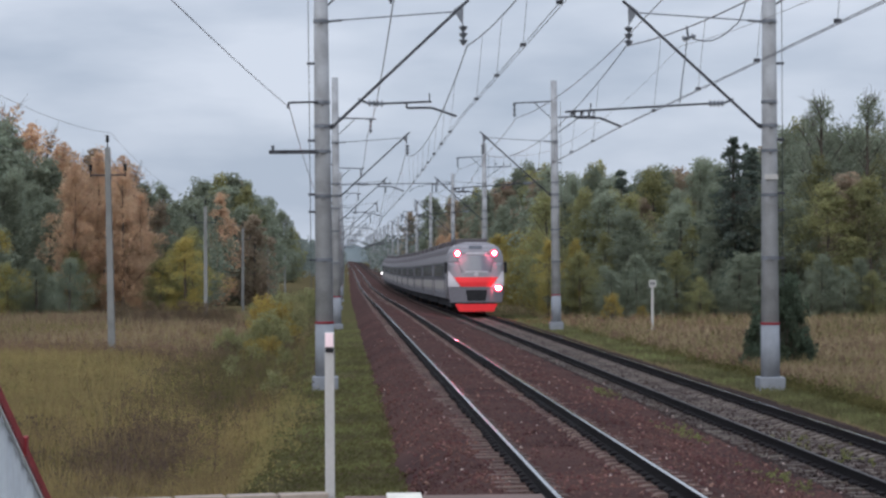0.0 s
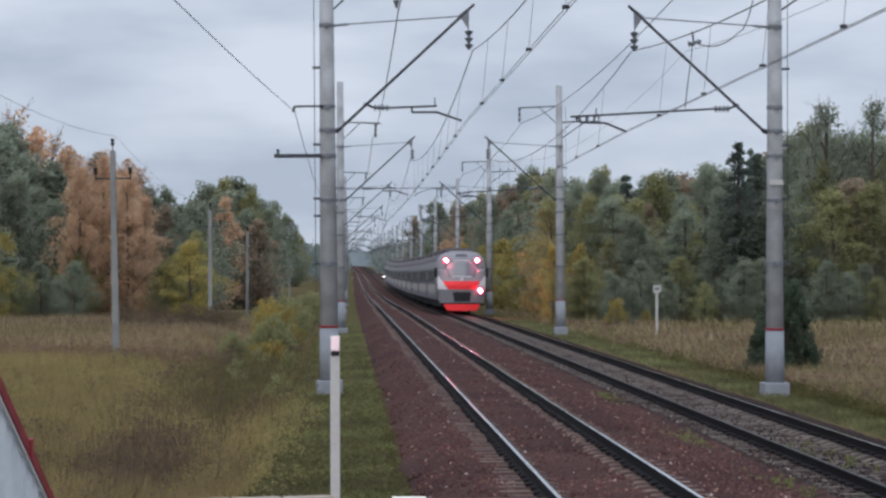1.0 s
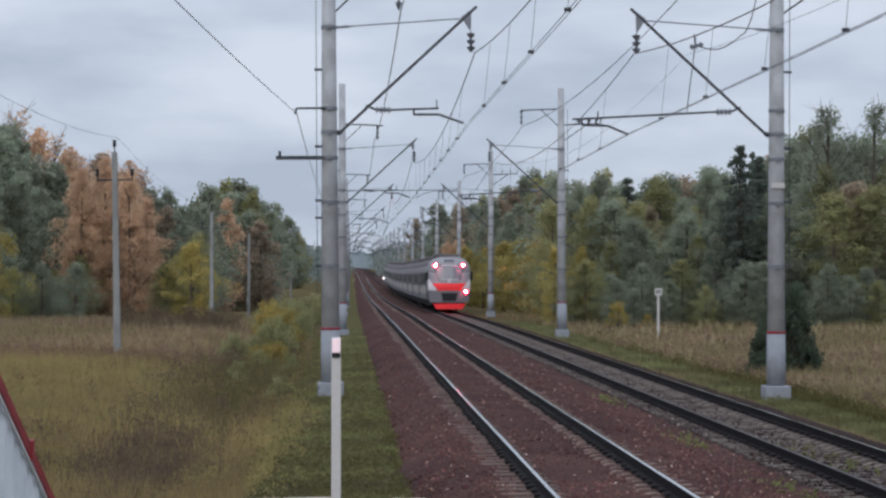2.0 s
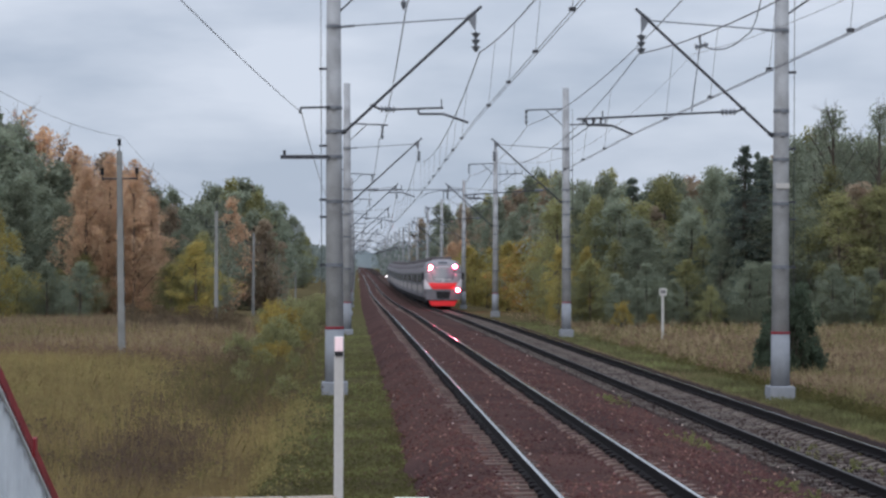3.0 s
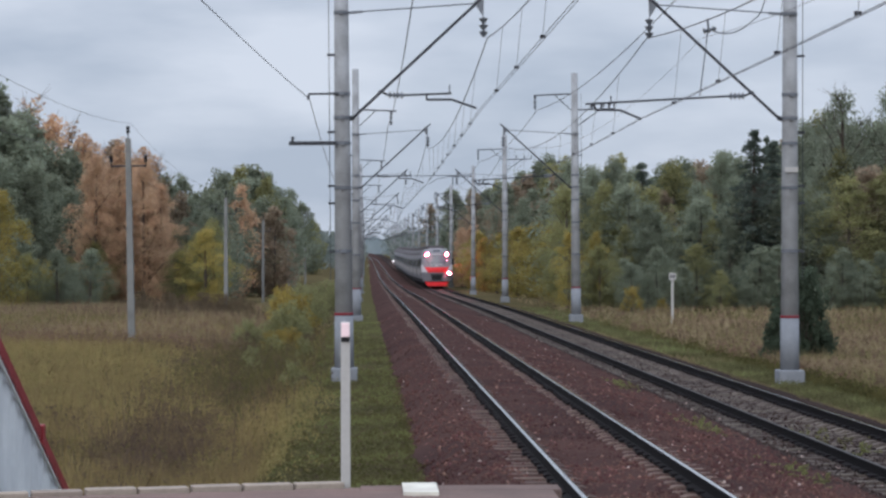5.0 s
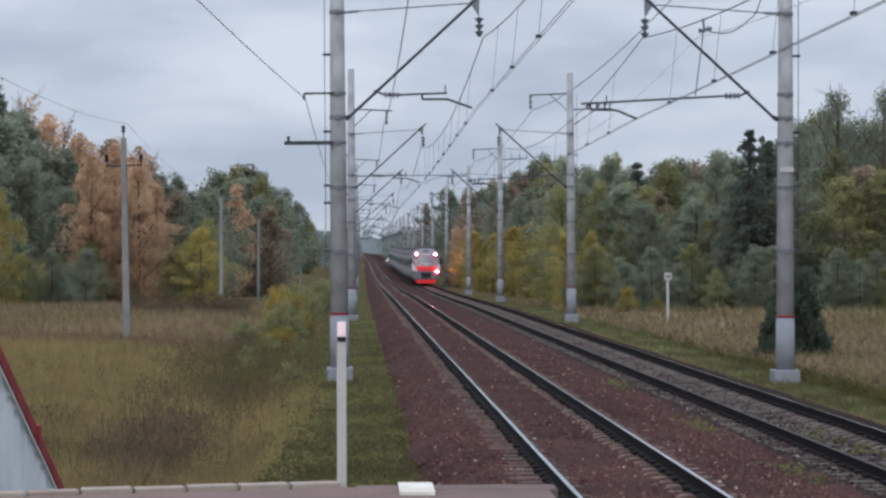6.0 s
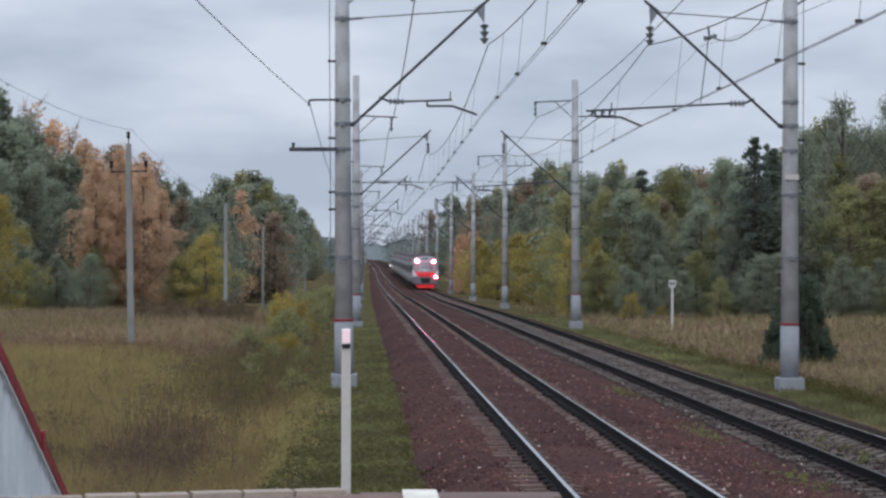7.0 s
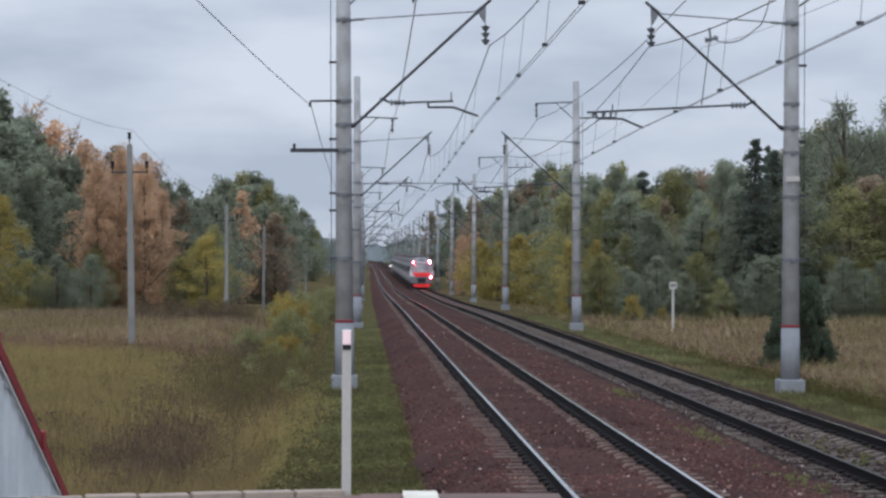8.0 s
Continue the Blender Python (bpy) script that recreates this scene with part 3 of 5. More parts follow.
line_wire("side_wire", "thin dark wire on the side arms of the masts", [(-4.1, 1.3, 6.9)] + [(-1.33, FIRST_MAST - 0.2, 6.70)] + [(-1.25, y, 6.3 - 0.2 * i) for i, y in enumerate(ys[2:8])], 0.22)
line_wire("side_wire", "faint distant wire along the masts", [(RIGHT_X - 2.2 + bend(y), y, 8.3 + grade(y)) for y in ys], 0.9, 0.006)


def cross_span():
    """A steel rope across both tracks between two masts."""
    y = mast_y(3)
    span = empty("cross_span", 1.6, y, 10.8)
    tagged(span, "dark cross span reaching over both tracks", "cross span")
    part("rope", tube(bmesh.new(), (-1.8, 0, -0.05), (9.4, 0, 0.1), 0.035, seg=6), M_DARK, span)
    bm = bmesh.new()
    insulator(bm, (0.5, 0, 0), (1.3, 0, 0), 0.14, 4)
    part("span_insulator", bm, M_PORC, span)
    wire("loop_cable", [(5.2, 0, -0.75), (6.4, 0, -0.2), (8.2, 0, -0.05)], 0.03, M_DARK, span, -0.12, 6)


cross_span()


# ---- low-voltage line in the meadow ----
def utility_pole():
    pole = empty("utility_pole")
    bm = bmesh.new()
    box(bm, -0.105, 0.105, -0.105, 0.105, -0.6, 7.6, 0.02)
    for v in bm.verts:
        k = 1.25 - 0.35 * (v.co.z + 0.6) / 8.2
        v.co.x *= k
        v.co.y *= k
    part("shaft", bm, M_POLE, pole)
    bm = bmesh.new()
    tube(bm, (-0.62, 0, 6.6), (0.62, 0, 6.6), 0.03, seg=6)
    tube(bm, (-0.62, 0, 6.6), (-0.62, 0, 6.75), 0.02, seg=6)
    tube(bm, (0.62, 0, 6.6), (0.62, 0, 6.75), 0.02, seg=6)
    crossarm = part("crossarm", bm, M_DARK, pole, "steel crossarm")
    for x, z in ((-0.62, 6.75), (0.62, 6.75), (0, 7.8)):
        bm = bmesh.new()
        tube(bm, (x, 0, z - 0.22), (x, 0, z + 0.02), 0.025, seg=6)
        tube(bm, (x, 0, z), (x, 0, z + 0.11), 0.075, 0.055, 8)
        tube(bm, (x, 0, z + 0.10), (x, 0, z + 0.24), 0.05, 0.07, 8)
        part("pin_insulator", bm, M_BLACK, crossarm if x else pole)
    return pole


UP = [(-8.3, 82.0), (-8.35, 139.5), (-8.6, 197.0), (-8.2, 254.0), (-7.8, 312.0)]


def utility_line():
    first = utility_pole()
    for i, (x, y) in enumerate(UP):
        m = pose(x, y, (-0.67, -1.25, -1.6, -2.9, -3.4)[i], 0, (-0.9, 0, 0.4, -0.2, 0.2)[i], 0)
        if i == 0:
            first.matrix_basis = m
            p = first
        else:
            p = copy_thing(first, m)
        tagged(p, "slender square concrete utility pole with a crossarm", "utility pole", "utility poles")
    for dx, z in ((-0.62, 6.4), (0.62, 6.4), (0, 7.45)):
        pts = [(-8.4 + dx, 26.0, z + 0.15)] + [(x + dx, y, z - 0.55 * i) for i, (x, y) in enumerate(UP[:4])]
        line_wire("line_wire", "faint thin wire of the meadow line", pts, 0.7, 0.006)


utility_line()


# ---- marker post, distant sign, stair railing ----
def marker_post():
    post = empty("marker_post", -0.092, PLATFORM_END + 0.02, PLATFORM_TOP)
    tagged(post, "white square post with a reflective plate and black band", "marker post")
    bm = bmesh.new()
    box(bm, -0.031, 0.031, -0.031, 0.031, -1.8, 1.04, 0.006)
    shaft = part("post", bm, M_POST, post)
    bm = bmesh.new()
    box(bm, -0.027, 0.027, -0.040, -0.031, 0.943, 1.035, 0.003)
    part("reflector", bm, M_PLATE, shaft, "pinkish white reflector")
    bm = bmesh.new()
    box(bm, -0.027, 0.027, -0.0395, -0.031, 0.912, 0.942, 0.002)
    part("black_band", bm, M_BLACK, shaft)


marker_post()


def kilometre_sign():
    sign = empty("track_sign", 16.0, 116.0, -0.85)
    tagged(sign, "small square white sign on a white post in dry grass", "sign")
    bm = bmesh.new()
    box(bm, -0.06, 0.06, -0.06, 0.06, -0.2, 2.36, 0.01)
    part("post", bm, M_POST, sign)
    bm = bmesh.new()
    box(bm, -0.19, 0.19, -0.09, -0.062, 2.27, 2.64, 0.008)
    plate = part("plate", bm, M_POST, sign)
    for x in (-0.07, 0.07):
        bm = bmesh.new()
        box(bm, x - 0.045, x + 0.045, -0.097, -0.09, 2.38, 2.55)
        part("bar", bm, M_BARS, plate, "dark mark")


kilometre_sign()


def stair_railing():
    """Ribbed sheet-metal side of the stair that leads down from the platform end, with a red handrail."""
    x, y0, y1 = -2.42, 15.0, 19.6
    z0, z1 = 2.11, 0.33

    def zt(y):
        return z0 + (z1 - z0) * (y - y0) / (y1 - y0)
    rail = empty("stair_railing", x, y0, PLATFORM_TOP)
    tagged(rail, "white ribbed metal stair side with a red handrail", "railing")
    inv = Matrix.Translation((-x, -y0, -PLATFORM_TOP))
    n = 84
    verts, faces = [], []
    for i in range(n + 1):
        y = y0 + (y1 - y0) * i / n
        dx = 0.02 if (i // 3) % 2 else 0.0
        verts += [(x + dx, y, zt(y) - 2.0), (x + dx, y, zt(y) - 0.14)]
    for i in range(n):
        faces.append((2 * i, 2 * i + 2, 2 * i + 3, 2 * i + 1))
    b = len(verts)
    verts += [(vx - 0.03, vy, vz) for vx, vy, vz in verts]
    faces += [(f[3] + b, f[2] + b, f[1] + b, f[0] + b) for f in faces[:n]]
    mesh_object("side_sheet", [inv @ Vector(v) for v in verts], faces, M_FENCE, rail)
    bm = bmesh.new()
    ya = y0 - 0.03
    ends = [(dx, y, zt(y) + dz) for y in (ya, y1) for dx, dz in ((-0.03, -0.15), (0.04, -0.15), (0.045, -0.06), (0.03, -0.03), (-0.03, -0.03))]
    vs = [bm.verts.new(inv @ Vector((x + a, b, c))) for a, b, c in ends]
    for i in range(5):
        k = (i + 1) % 5
        bm.faces.new((vs[i], vs[k], vs[5 + k], vs[5 + i]))
    bm.faces.new(vs[4::-1])
    bm.faces.new(vs[5:])
    part("handrail", bm, M_REDPIPE, rail, "broad red painted handrail")
    bm = bmesh.new()
    tube(bm, inv @ Vector((x + 0.035, y0, zt(y0) - 0.20)), inv @ Vector((x + 0.035, y1, zt(y1) - 0.20)), 0.012, seg=8)
    part("trim_strip", bm, M_WHITE, rail, "pale metal trim strip")
    bm = box(bmesh.new(), 0.0, 0.062, -0.05, 0.06, -0.17, -0.024, 0.006)
    joint = part("rail_joint", bm, M_REDPIPE, rail, "red joint plate on the handrail")
    joint.location = (0, 17.0 - y0, zt(17.0) - PLATFORM_TOP)
    bm = box(bmesh.new(), -0.10, 0.035, -0.16, -0.035, -0.4, z0 - PLATFORM_TOP + 0.01, 0.008)
    newel = part("newel_post", bm, M_FENCE, rail, "white metal newel post")
    bm = box(bmesh.new(), -0.115, 0.055, -0.18, -0.02, z0 - PLATFORM_TOP - 0.09, z0 - PLATFORM_TOP + 0.02, 0.02)
    part("cap", bm, M_REDPIPE, newel, "red painted cap")
    for y in (15.2, 16.9, 19.2):
        bm = bmesh.new()
        box(bm, x - 0.09, x - 0.035, y - 0.03, y + 0.03, -1.5, zt(y) - 0.06)
        bmesh.ops.transform(bm, matrix=inv, verts=bm.verts)
        part("stanchion", bm, M_REDPIPE, rail)


stair_railing()


# ---- the train: eleven cars; the tail cab looks back at the platform ----
def face_y(x, z):
    """How far the tail cab's skin lies behind its foremost point."""
    return 0.55 * (abs(x) / 1.74) ** 2.6 + max(0.0, z - 2.0) * 0.30 + max(0.0, z - 3.9) * 0.9


def patch(bm, z0, z1, a0, b0, a1, b1, proud=0.02, nx=12, nz=6, depth=0.06):
    """A curved plate on the cab's skin, from x a0..b0 at z0 to a1..b1 at z1."""
    grid = {}
    for j in range(nz + 1):
        v = j / nz
        z = z0 + (z1 - z0) * v
        a, b = a0 + (a1 - a0) * v, b0 + (b1 - b0) * v
        for i in range(nx + 1):
            x = a + (b - a) * i / nx
            y = face_y(x, z)
            grid[i, j, 0] = bm.verts.new((x, y - proud, z))
            grid[i, j, 1] = bm.verts.new((x, y + depth, z))
    for j in range(nz):
        for i in range(nx):
            bm.faces.new([grid[k] for k in ((i, j, 0), (i + 1, j, 0), (i + 1, j + 1, 0), (i, j + 1, 0))])
    rim = [(i, 0) for i in range(nx)] + [(nx, j) for j in range(nz)] + [(i, nz) for i in range(nx, 0, -1)] + [(0, j) for j in range(nz, 0, -1)]
    for k in range(len(rim)):
        p, q = rim[k], rim[(k + 1) % len(rim)]
        bm.faces.new([grid[(*p, 1)], grid[(*q, 1)], grid[(*q, 0)], grid[(*p, 0)]])
    return bm


SECTION = [(1.62, 0.95), (1.72, 1.25), (1.74, 2.2), (1.74, 3.2), (1.67, 3.7), (1.50, 4.05), (1.18, 4.30), (0.60, 4.46), (0.0, 4.50)]


CARS = []


def train():
    thing = empty("train")
    tagged(thing, "silver and grey electric train with a red-striped tail cab", "train")
    outline = [(-x, z) for x, z in SECTION] + [(x, z) for x, z in SECTION[-2::-1]]
    n = len(outline)

    def car_shell(y0, y1):
        bm = bmesh.new()
        rings = [[bm.verts.new((x, y, z)) for x, z in outline] for y in (y0, y1)]
        for i in range(n - 1):
            bm.faces.new((rings[0][i], rings[0][i + 1], rings[1][i + 1], rings[1][i]))
        for r in rings:
            bm.faces.new(r)
        for f in bm.faces:          # dark roof above the cornice
            f.material_index = 1 if len(f.verts) == 4 and f.calc_center_median().z > 3.8 else 0
        return bm
    # tail cab: skin between its face and the first car
    bm = bmesh.new()
    patch(bm, 0.95, 2.0, -1.62, 1.62, -1.74, 1.74, 0.0, 16, 5)
    for za, zb, a, b in ((2.0, 3.2, 1.74, 1.74), (3.2, 3.7, 1.74, 1.67), (3.7, 4.05, 1.67, 1.50), (4.05, 4.30, 1.50, 1.18), (4.30, 4.46, 1.18, 0.60)):
        patch(bm, za, zb, -a, a, -b, b, 0.0, 16, 5)
    rings = []
    for y_of in (lambda x, z: face_y(x, z), lambda x, z: 3.0):
        rings.append([bm.verts.new((x, y_of(x, z), z)) for x, z in outline])
    for i in range(n - 1):
        bm.faces.new((rings[0][i], rings[0][i + 1], rings[1][i + 1], rings[1][i]))
    cab = part("cab", bm, M_SILVER, thing, "rounded silver tail cab", smooth=True)
    bm = patch(bmesh.new(), 2.62, 3.62, -0.85, 0.85, -1.12, 1.12, 0.015)
    part("windscreen", bm, M_SCREEN, cab, "tinted windscreen")
    bm = patch(bmesh.new(), 2.60, 2.66, -0.70, 0.70, -0.70, 0.70, 0.05, 8, 1)
    part("wiper", bm, M_TWHITE, cab)
    for s in (-1, 1):
        a, b = sorted((s * 0.82, s * 0.90)), sorted((s * 1.14, s * 1.22))
        bm = patch(bmesh.new(), 2.58, 3.60, a[0], a[1], b[0], b[1], 0.025, 2, 5)
        part("screen_pillar", bm, M_GLASS, cab, "dark slanting windscreen pillar")
    bm = patch(bmesh.new(), 3.72, 3.80, -0.60, 0.60, -0.62, 0.62, 0.025, 8, 1)
    part("light_strip", bm, M_TWHITE, cab)
    bm = patch(bmesh.new(), 4.02, 4.24, -0.42, 0.42, -0.40, 0.40, 0.03, 6, 2)
    part("destination_display", bm, M_GLASS, cab)
    bm = patch(bmesh.new(), 1.72, 2.30, -0.95, 0.95, -1.36, 1.36, 0.03)
    part("red_stripe", bm, M_TRED, cab, "bright red stripe")
    for s in (-1, 1):
        a = sorted((s * 1.00, s * 1.70))
        b = sorted((s * 1.62, s * 1.72))
        bm = patch(bmesh.new(), 1.72, 2.65, a[0], a[1], b[0], b[1], 0.022, 6, 6)
        part("cheek", bm, M_TWHITE, cab, "white cheek panel")
    bm = patch(bmesh.new(), 0.75, 1.70, -1.60, 1.60, -1.70, 1.70, 0.02)
    part("lower_apron", bm, M_APRON, cab, "grey apron")
    # coupler opening as a proud plate, black for the shade inside it
    bm = patch(bmesh.new(), 0.85, 1.52, -0.55, 0.55, -0.66, 0.66, 0.035)
    part("coupler_recess", bm, M_BLACK, cab)
    bm = bmesh.new()
    tube(bm, (0, -0.02, 2.46), (0, 0.05, 2.46), 0.13, seg=16)
    bmesh.ops.translate(bm, vec=(0, face_y(0, 2.46) - 0.02, 0), verts=bm.verts)
    part("badge", bm, M_TWHITE, cab, "plain white round badge")
    bm = patch(bmesh.new(), 0.20, 0.66, -1.05, 1.05, -1.30, 1.30, 0.05)
    part("snow_plough", bm, M_TRED, thing, "red snow plough")
    bm = bmesh.new()
    box(bm, -0.9, 0.9, 0.3, 3.0, 0.3, 0.9)
    part("underframe", bm, M_TDARK, thing)
    for x, z in ((-1.125, 3.76), (1.125, 3.76), (1.34, 1.62)):
        bm = bmesh.new()
        y = face_y(x, z)
        tube(bm, (x, y - 0.14, z), (x, y + 0.05, z), 0.19, 0.22, 16)
        lamp = part("tail_lamp", bm, M_LAMP, cab, "lit red tail lamp")
        bm = bmesh.new()
        tube(bm, (x, y - 0.15, z), (x, y - 0.135, z), 0.068, 0.068, 16)
        part("lens", bm, M_LENS, lamp)
    for s in (-1, 1):
        bm = bmesh.new()
        box(bm, s * 1.84 - 0.09, s * 1.84 + 0.09, 0.62, 0.76, 2.55, 3.25, 0.04)
        tube(bm, (s * 1.66, 0.72, 3.1), (s * 1.84, 0.70, 3.1), 0.03, seg=6)
        part("mirror", bm, M_BLACK, cab)
    # cars
    for i in range(11):
        y0, y1 = (3.0 if i == 0 else 22.0 * i + 0.35), 22.0 * (i + 1) - 0.35
        car = part("car", car_shell(y0, y1), M_SILVER, thing, "silver passenger car")
        car.data.materials.append(M_TROOF)
        CARS.append((car, y0, y1))
        for s in (-1, 1):
            bm = bmesh.new()
            x = s * 1.75
            box(bm, min(x, x - s * 0.06), max(x, x - s * 0.06), y0 + 0.1, y1 - 0.1, 2.15, 3.22)
            part("window_band", bm, M_TGREY, car, "dark grey window band")
            bm = bmesh.new()
            box(bm, min(x + s * 0.004, x - s * 0.06), max(x + s * 0.004, x - s * 0.06), y0 + 0.1, y1 - 0.1, 1.50, 2.05)
            part("pale_stripe", bm, M_STRIPE, car, "pale grey-white stripe")
            bm = bmesh.new()
            box(bm, min(x, x - s * 0.12), max(x, x - s * 0.12), y0 + 0.1, y1 - 0.1, 0.98, 1.32)
            part("skirt", bm, M_APRON, car, "grey lower skirt")
            for k in range(9):
                yy = y0 + 2.2 + k * (y1 - y0 - 4.0) / 9
                bm = bmesh.new()
                box(bm, x - 0.012, x + 0.012, yy, yy + 1.35, 2.35, 3.1)
                part("window", bm, M_GLASS, car)
            for yy in (y0 + 0.7, y1 - 2.0):
                bm = bmesh.new()
                box(bm, x - 0.02, x + 0.02, yy, yy + 1.25, 1.15, 3.15)
                part("door", bm, M_APRON, car, "grey sliding door")
        bm = bmesh.new()
        box(bm, -1.4, 1.4, y0 + 0.5, y1 - 0.5, 0.45, 0.95)
        part("underframe", bm, M_TDARK, car)
        for ya, yb, zt in ((y0 + 2, y0 + 8, 4.72), (y0 + 12, y0 + 17, 4.68)):
            bm = box(bmesh.new(), -1.0, 1.0, ya, yb, 4.3, zt, 0.08)
            part("roof_equipment", bm, M_TROOF, car)
        for yb in (y0 + 3.5, y1 - 3.8):
            bm = bmesh.new()
            for yw in (yb - 1.2, yb + 1.2):
                for s in (-1, 1):
                    tube(bm, (s * 0.74, yw, 0.46), (s * 0.87, yw, 0.46), 0.46, seg=16)
            box(bm, -1.15, 1.15, yb - 1.9, yb + 1.9, 0.35, 0.62)
            part("bogie", bm, M_TDARK, car)
        if i:
            bm = bmesh.new()
            box(bm, -1.2, 1.2, 22.0 * i - 0.36, 22.0 * i + 0.36, 0.9, 4.0)
            part("gangway", bm, M_TDARK, car)
    bm = bmesh.new()
    tube(bm, (-1.83, 240.5, 1.75), (-1.83, 240.3, 1.75), 0.16, seg=12)
    box(bm, -1.83, -1.70, 240.4, 240.5, 1.7, 1.8)
    part("side_lamp", bm, material("side_lamp_lit", (0.9, 0.9, 0.9), 0.3, emit=(1.0, 0.9, 0.95), power=4.0, bump=0), car, "lit white lamp")
    return thing


TRAIN = train()


# ---- trees ----
def leaf_cards(rng, centres, radii, count, size, flat=1.0):
    """Small leaf sprays scattered through clumps; each a pointed sliver."""
    c = np.repeat(np.array(centres), count, axis=0)
    r = np.repeat(np.array(radii), count)
    n = len(c)
    d = rng.normal(size=(n, 3))
    d /= np.linalg.norm(d, axis=1)[:, None]
    p = c + d * (r * (rng.uniform(0.3, 1.0, n) ** 0.6 + np.minimum(rng.exponential(0.16, n), 0.36)))[:, None] * np.array([1, 1, flat])
    u = rng.normal(size=(n, 3))
    u /= np.linalg.norm(u, axis=1)[:, None]
    w = np.cross(u, rng.normal(size=(n, 3)))
    w /= np.linalg.norm(w, axis=1)[:, None]
    s = size * rng.uniform(0.6, 1.35, n)[:, None]
    k = 0.62
    verts = np.stack([p - u * s, p + u * s * 0.8 + w * s * k, p + u * s * 0.6 - w * s * k], axis=1).reshape(-1, 3)
    return verts, n


def leaf_object(name, verts, n, mat, parent):
    me = bpy.data.meshes.new(name)
    me.vertices.add(len(verts))
    me.vertices.foreach_set("co", verts.astype(np.float32).ravel())
    me.loops.add(n * 3)
    me.loops.foreach_set("vertex_index", np.arange(n * 3, dtype=np.int32))
    me.polygons.add(n)
    me.polygons.foreach_set("loop_start", np.arange(0, n * 3, 3, dtype=np.int32))
    me.polygons.foreach_set("loop_total", np.full(n, 3, dtype=np.int32))
    me.update(calc_edges=True)
    me.materials.append(mat)
    ob = new(name, me)
    ob.parent = parent
    return ob


def broadleaf(seed, mat, height=10.0, width=2.6, low=0.05, clumps=120, count=78, size=0.14, sparse=False):
    """A tree of about 10 m: tapered trunk, limbs, and a ragged crown of leaf sprays with gaps."""
    rng = np.random.default_rng(seed)
    tree = empty("tree")
    bm = bmesh.new()
    lean = rng.uniform(-0.03, 0.03, 2)
    tube(bm, (0, 0, -0.3), (lean[0] * 4, lean[1] * 4, height * 0.5), 0.16, 0.10, 7)
    tube(bm, (lean[0] * 4, lean[1] * 4, height * 0.5), (lean[0] * 8, lean[1] * 8, height * 0.97), 0.10, 0.02, 6)
    lobes = rng.uniform(0, math.tau, 3)
    centres, radii = [], []
    for i in range(clumps):
        v = low + (1 - low) * ((i + rng.uniform(0, 1)) / clumps)
        a = rng.uniform(0, math.tau)
        env = width * (math.sin(math.pi * min(1, max(0.06, (v - low) / (1 - low)) ** 0.75)) * 0.88 + 0.12)
        env *= 1 + 0.22 * math.sin(2 * a + lobes[0] + 5 * v) + 0.16 * math.sin(3 * a + lobes[1] - 9 * v)
        rr = env * math.sqrt(rng.uniform(0.05, 1.0)) * rng.uniform(0.75, 1.15)
        c = (math.cos(a) * rr + lean[0] * 8 * v, math.sin(a) * rr + lean[1] * 8 * v, v * height * 0.97 + rng.uniform(-0.3, 0.3))
        centres.append(c)
        radii.append(rng.uniform(0.35, 0.85) * (1.15 - 0.55 * v) * (0.6 + 0.2 * width))
        if i % 6 == 0 or sparse and i % 2 == 0:
            z0 = max(0.12 * height, c[2] - rr * 0.9 - 0.5)
            tube(bm, (lean[0] * 4, lean[1] * 4, z0), c, 0.026 if sparse else 0.04, 0.008, 5)
            if sparse:
                for _ in range(4):
                    tip = Vector(c) + Vector((rng.uniform(-0.55, 0.55), rng.uniform(-0.55, 0.55), rng.uniform(0.2, 0.9)))
                    tube(bm, c, tip, 0.014, 0.005, 3)
    part("trunk", bm, M_BARK, tree)
    verts, n = leaf_cards(rng, centres, radii, count, size, 0.95)
    leaf_object("crown", verts, n, mat, tree)
    return tree


def conifer(seed, mat, height=10.0, width=2.5, whorls=46):
    """A spruce: straight trunk and separate drooping whorls of needle sprays, pointed at the top."""
    rng = np.random.default_rng(seed)
    tree = empty("spruce")
    bm = bmesh.new()
    tube(bm, (0, 0, -0.3), (0, 0, height), 0.17, 0.012, 7)
    pts, rad = [], []
    for i in range(whorls):
        v = 0.06 + 0.93 * (i / (whorls - 1)) ** 0.9
        reach = width * (1 - v) * rng.uniform(0.8, 1.2) + 0.05
        for k in range(6 if v < 0.75 else 4):
            a = rng.uniform(0, math.tau)
            v += rng.uniform(-0.012, 0.012)
            ln = reach * rng.uniform(0.6, 1.25)
            droop = rng.uniform(-0.32, -0.05)
            tip = (math.cos(a) * ln, math.sin(a) * ln, v * height + droop * ln)
            tube(bm, (0, 0, v * height), tip, 0.02, 0.006, 3)
            n = max(2, int(ln / 0.28))
            for j in range(n):
                q = (j + 1) / n
                pts.append((tip[0] * q, tip[1] * q, v * height + droop * ln * q - 0.05))
                rad.append(0.09 + 0.14 * (1 - q) + 0.05 * reach)
    part("trunk", bm, M_BARK, tree)
    verts, n = leaf_cards(rng, pts, rad, 10, 0.085, 0.9)
    leaf_object("crown", verts, n, mat, tree)
    return tree


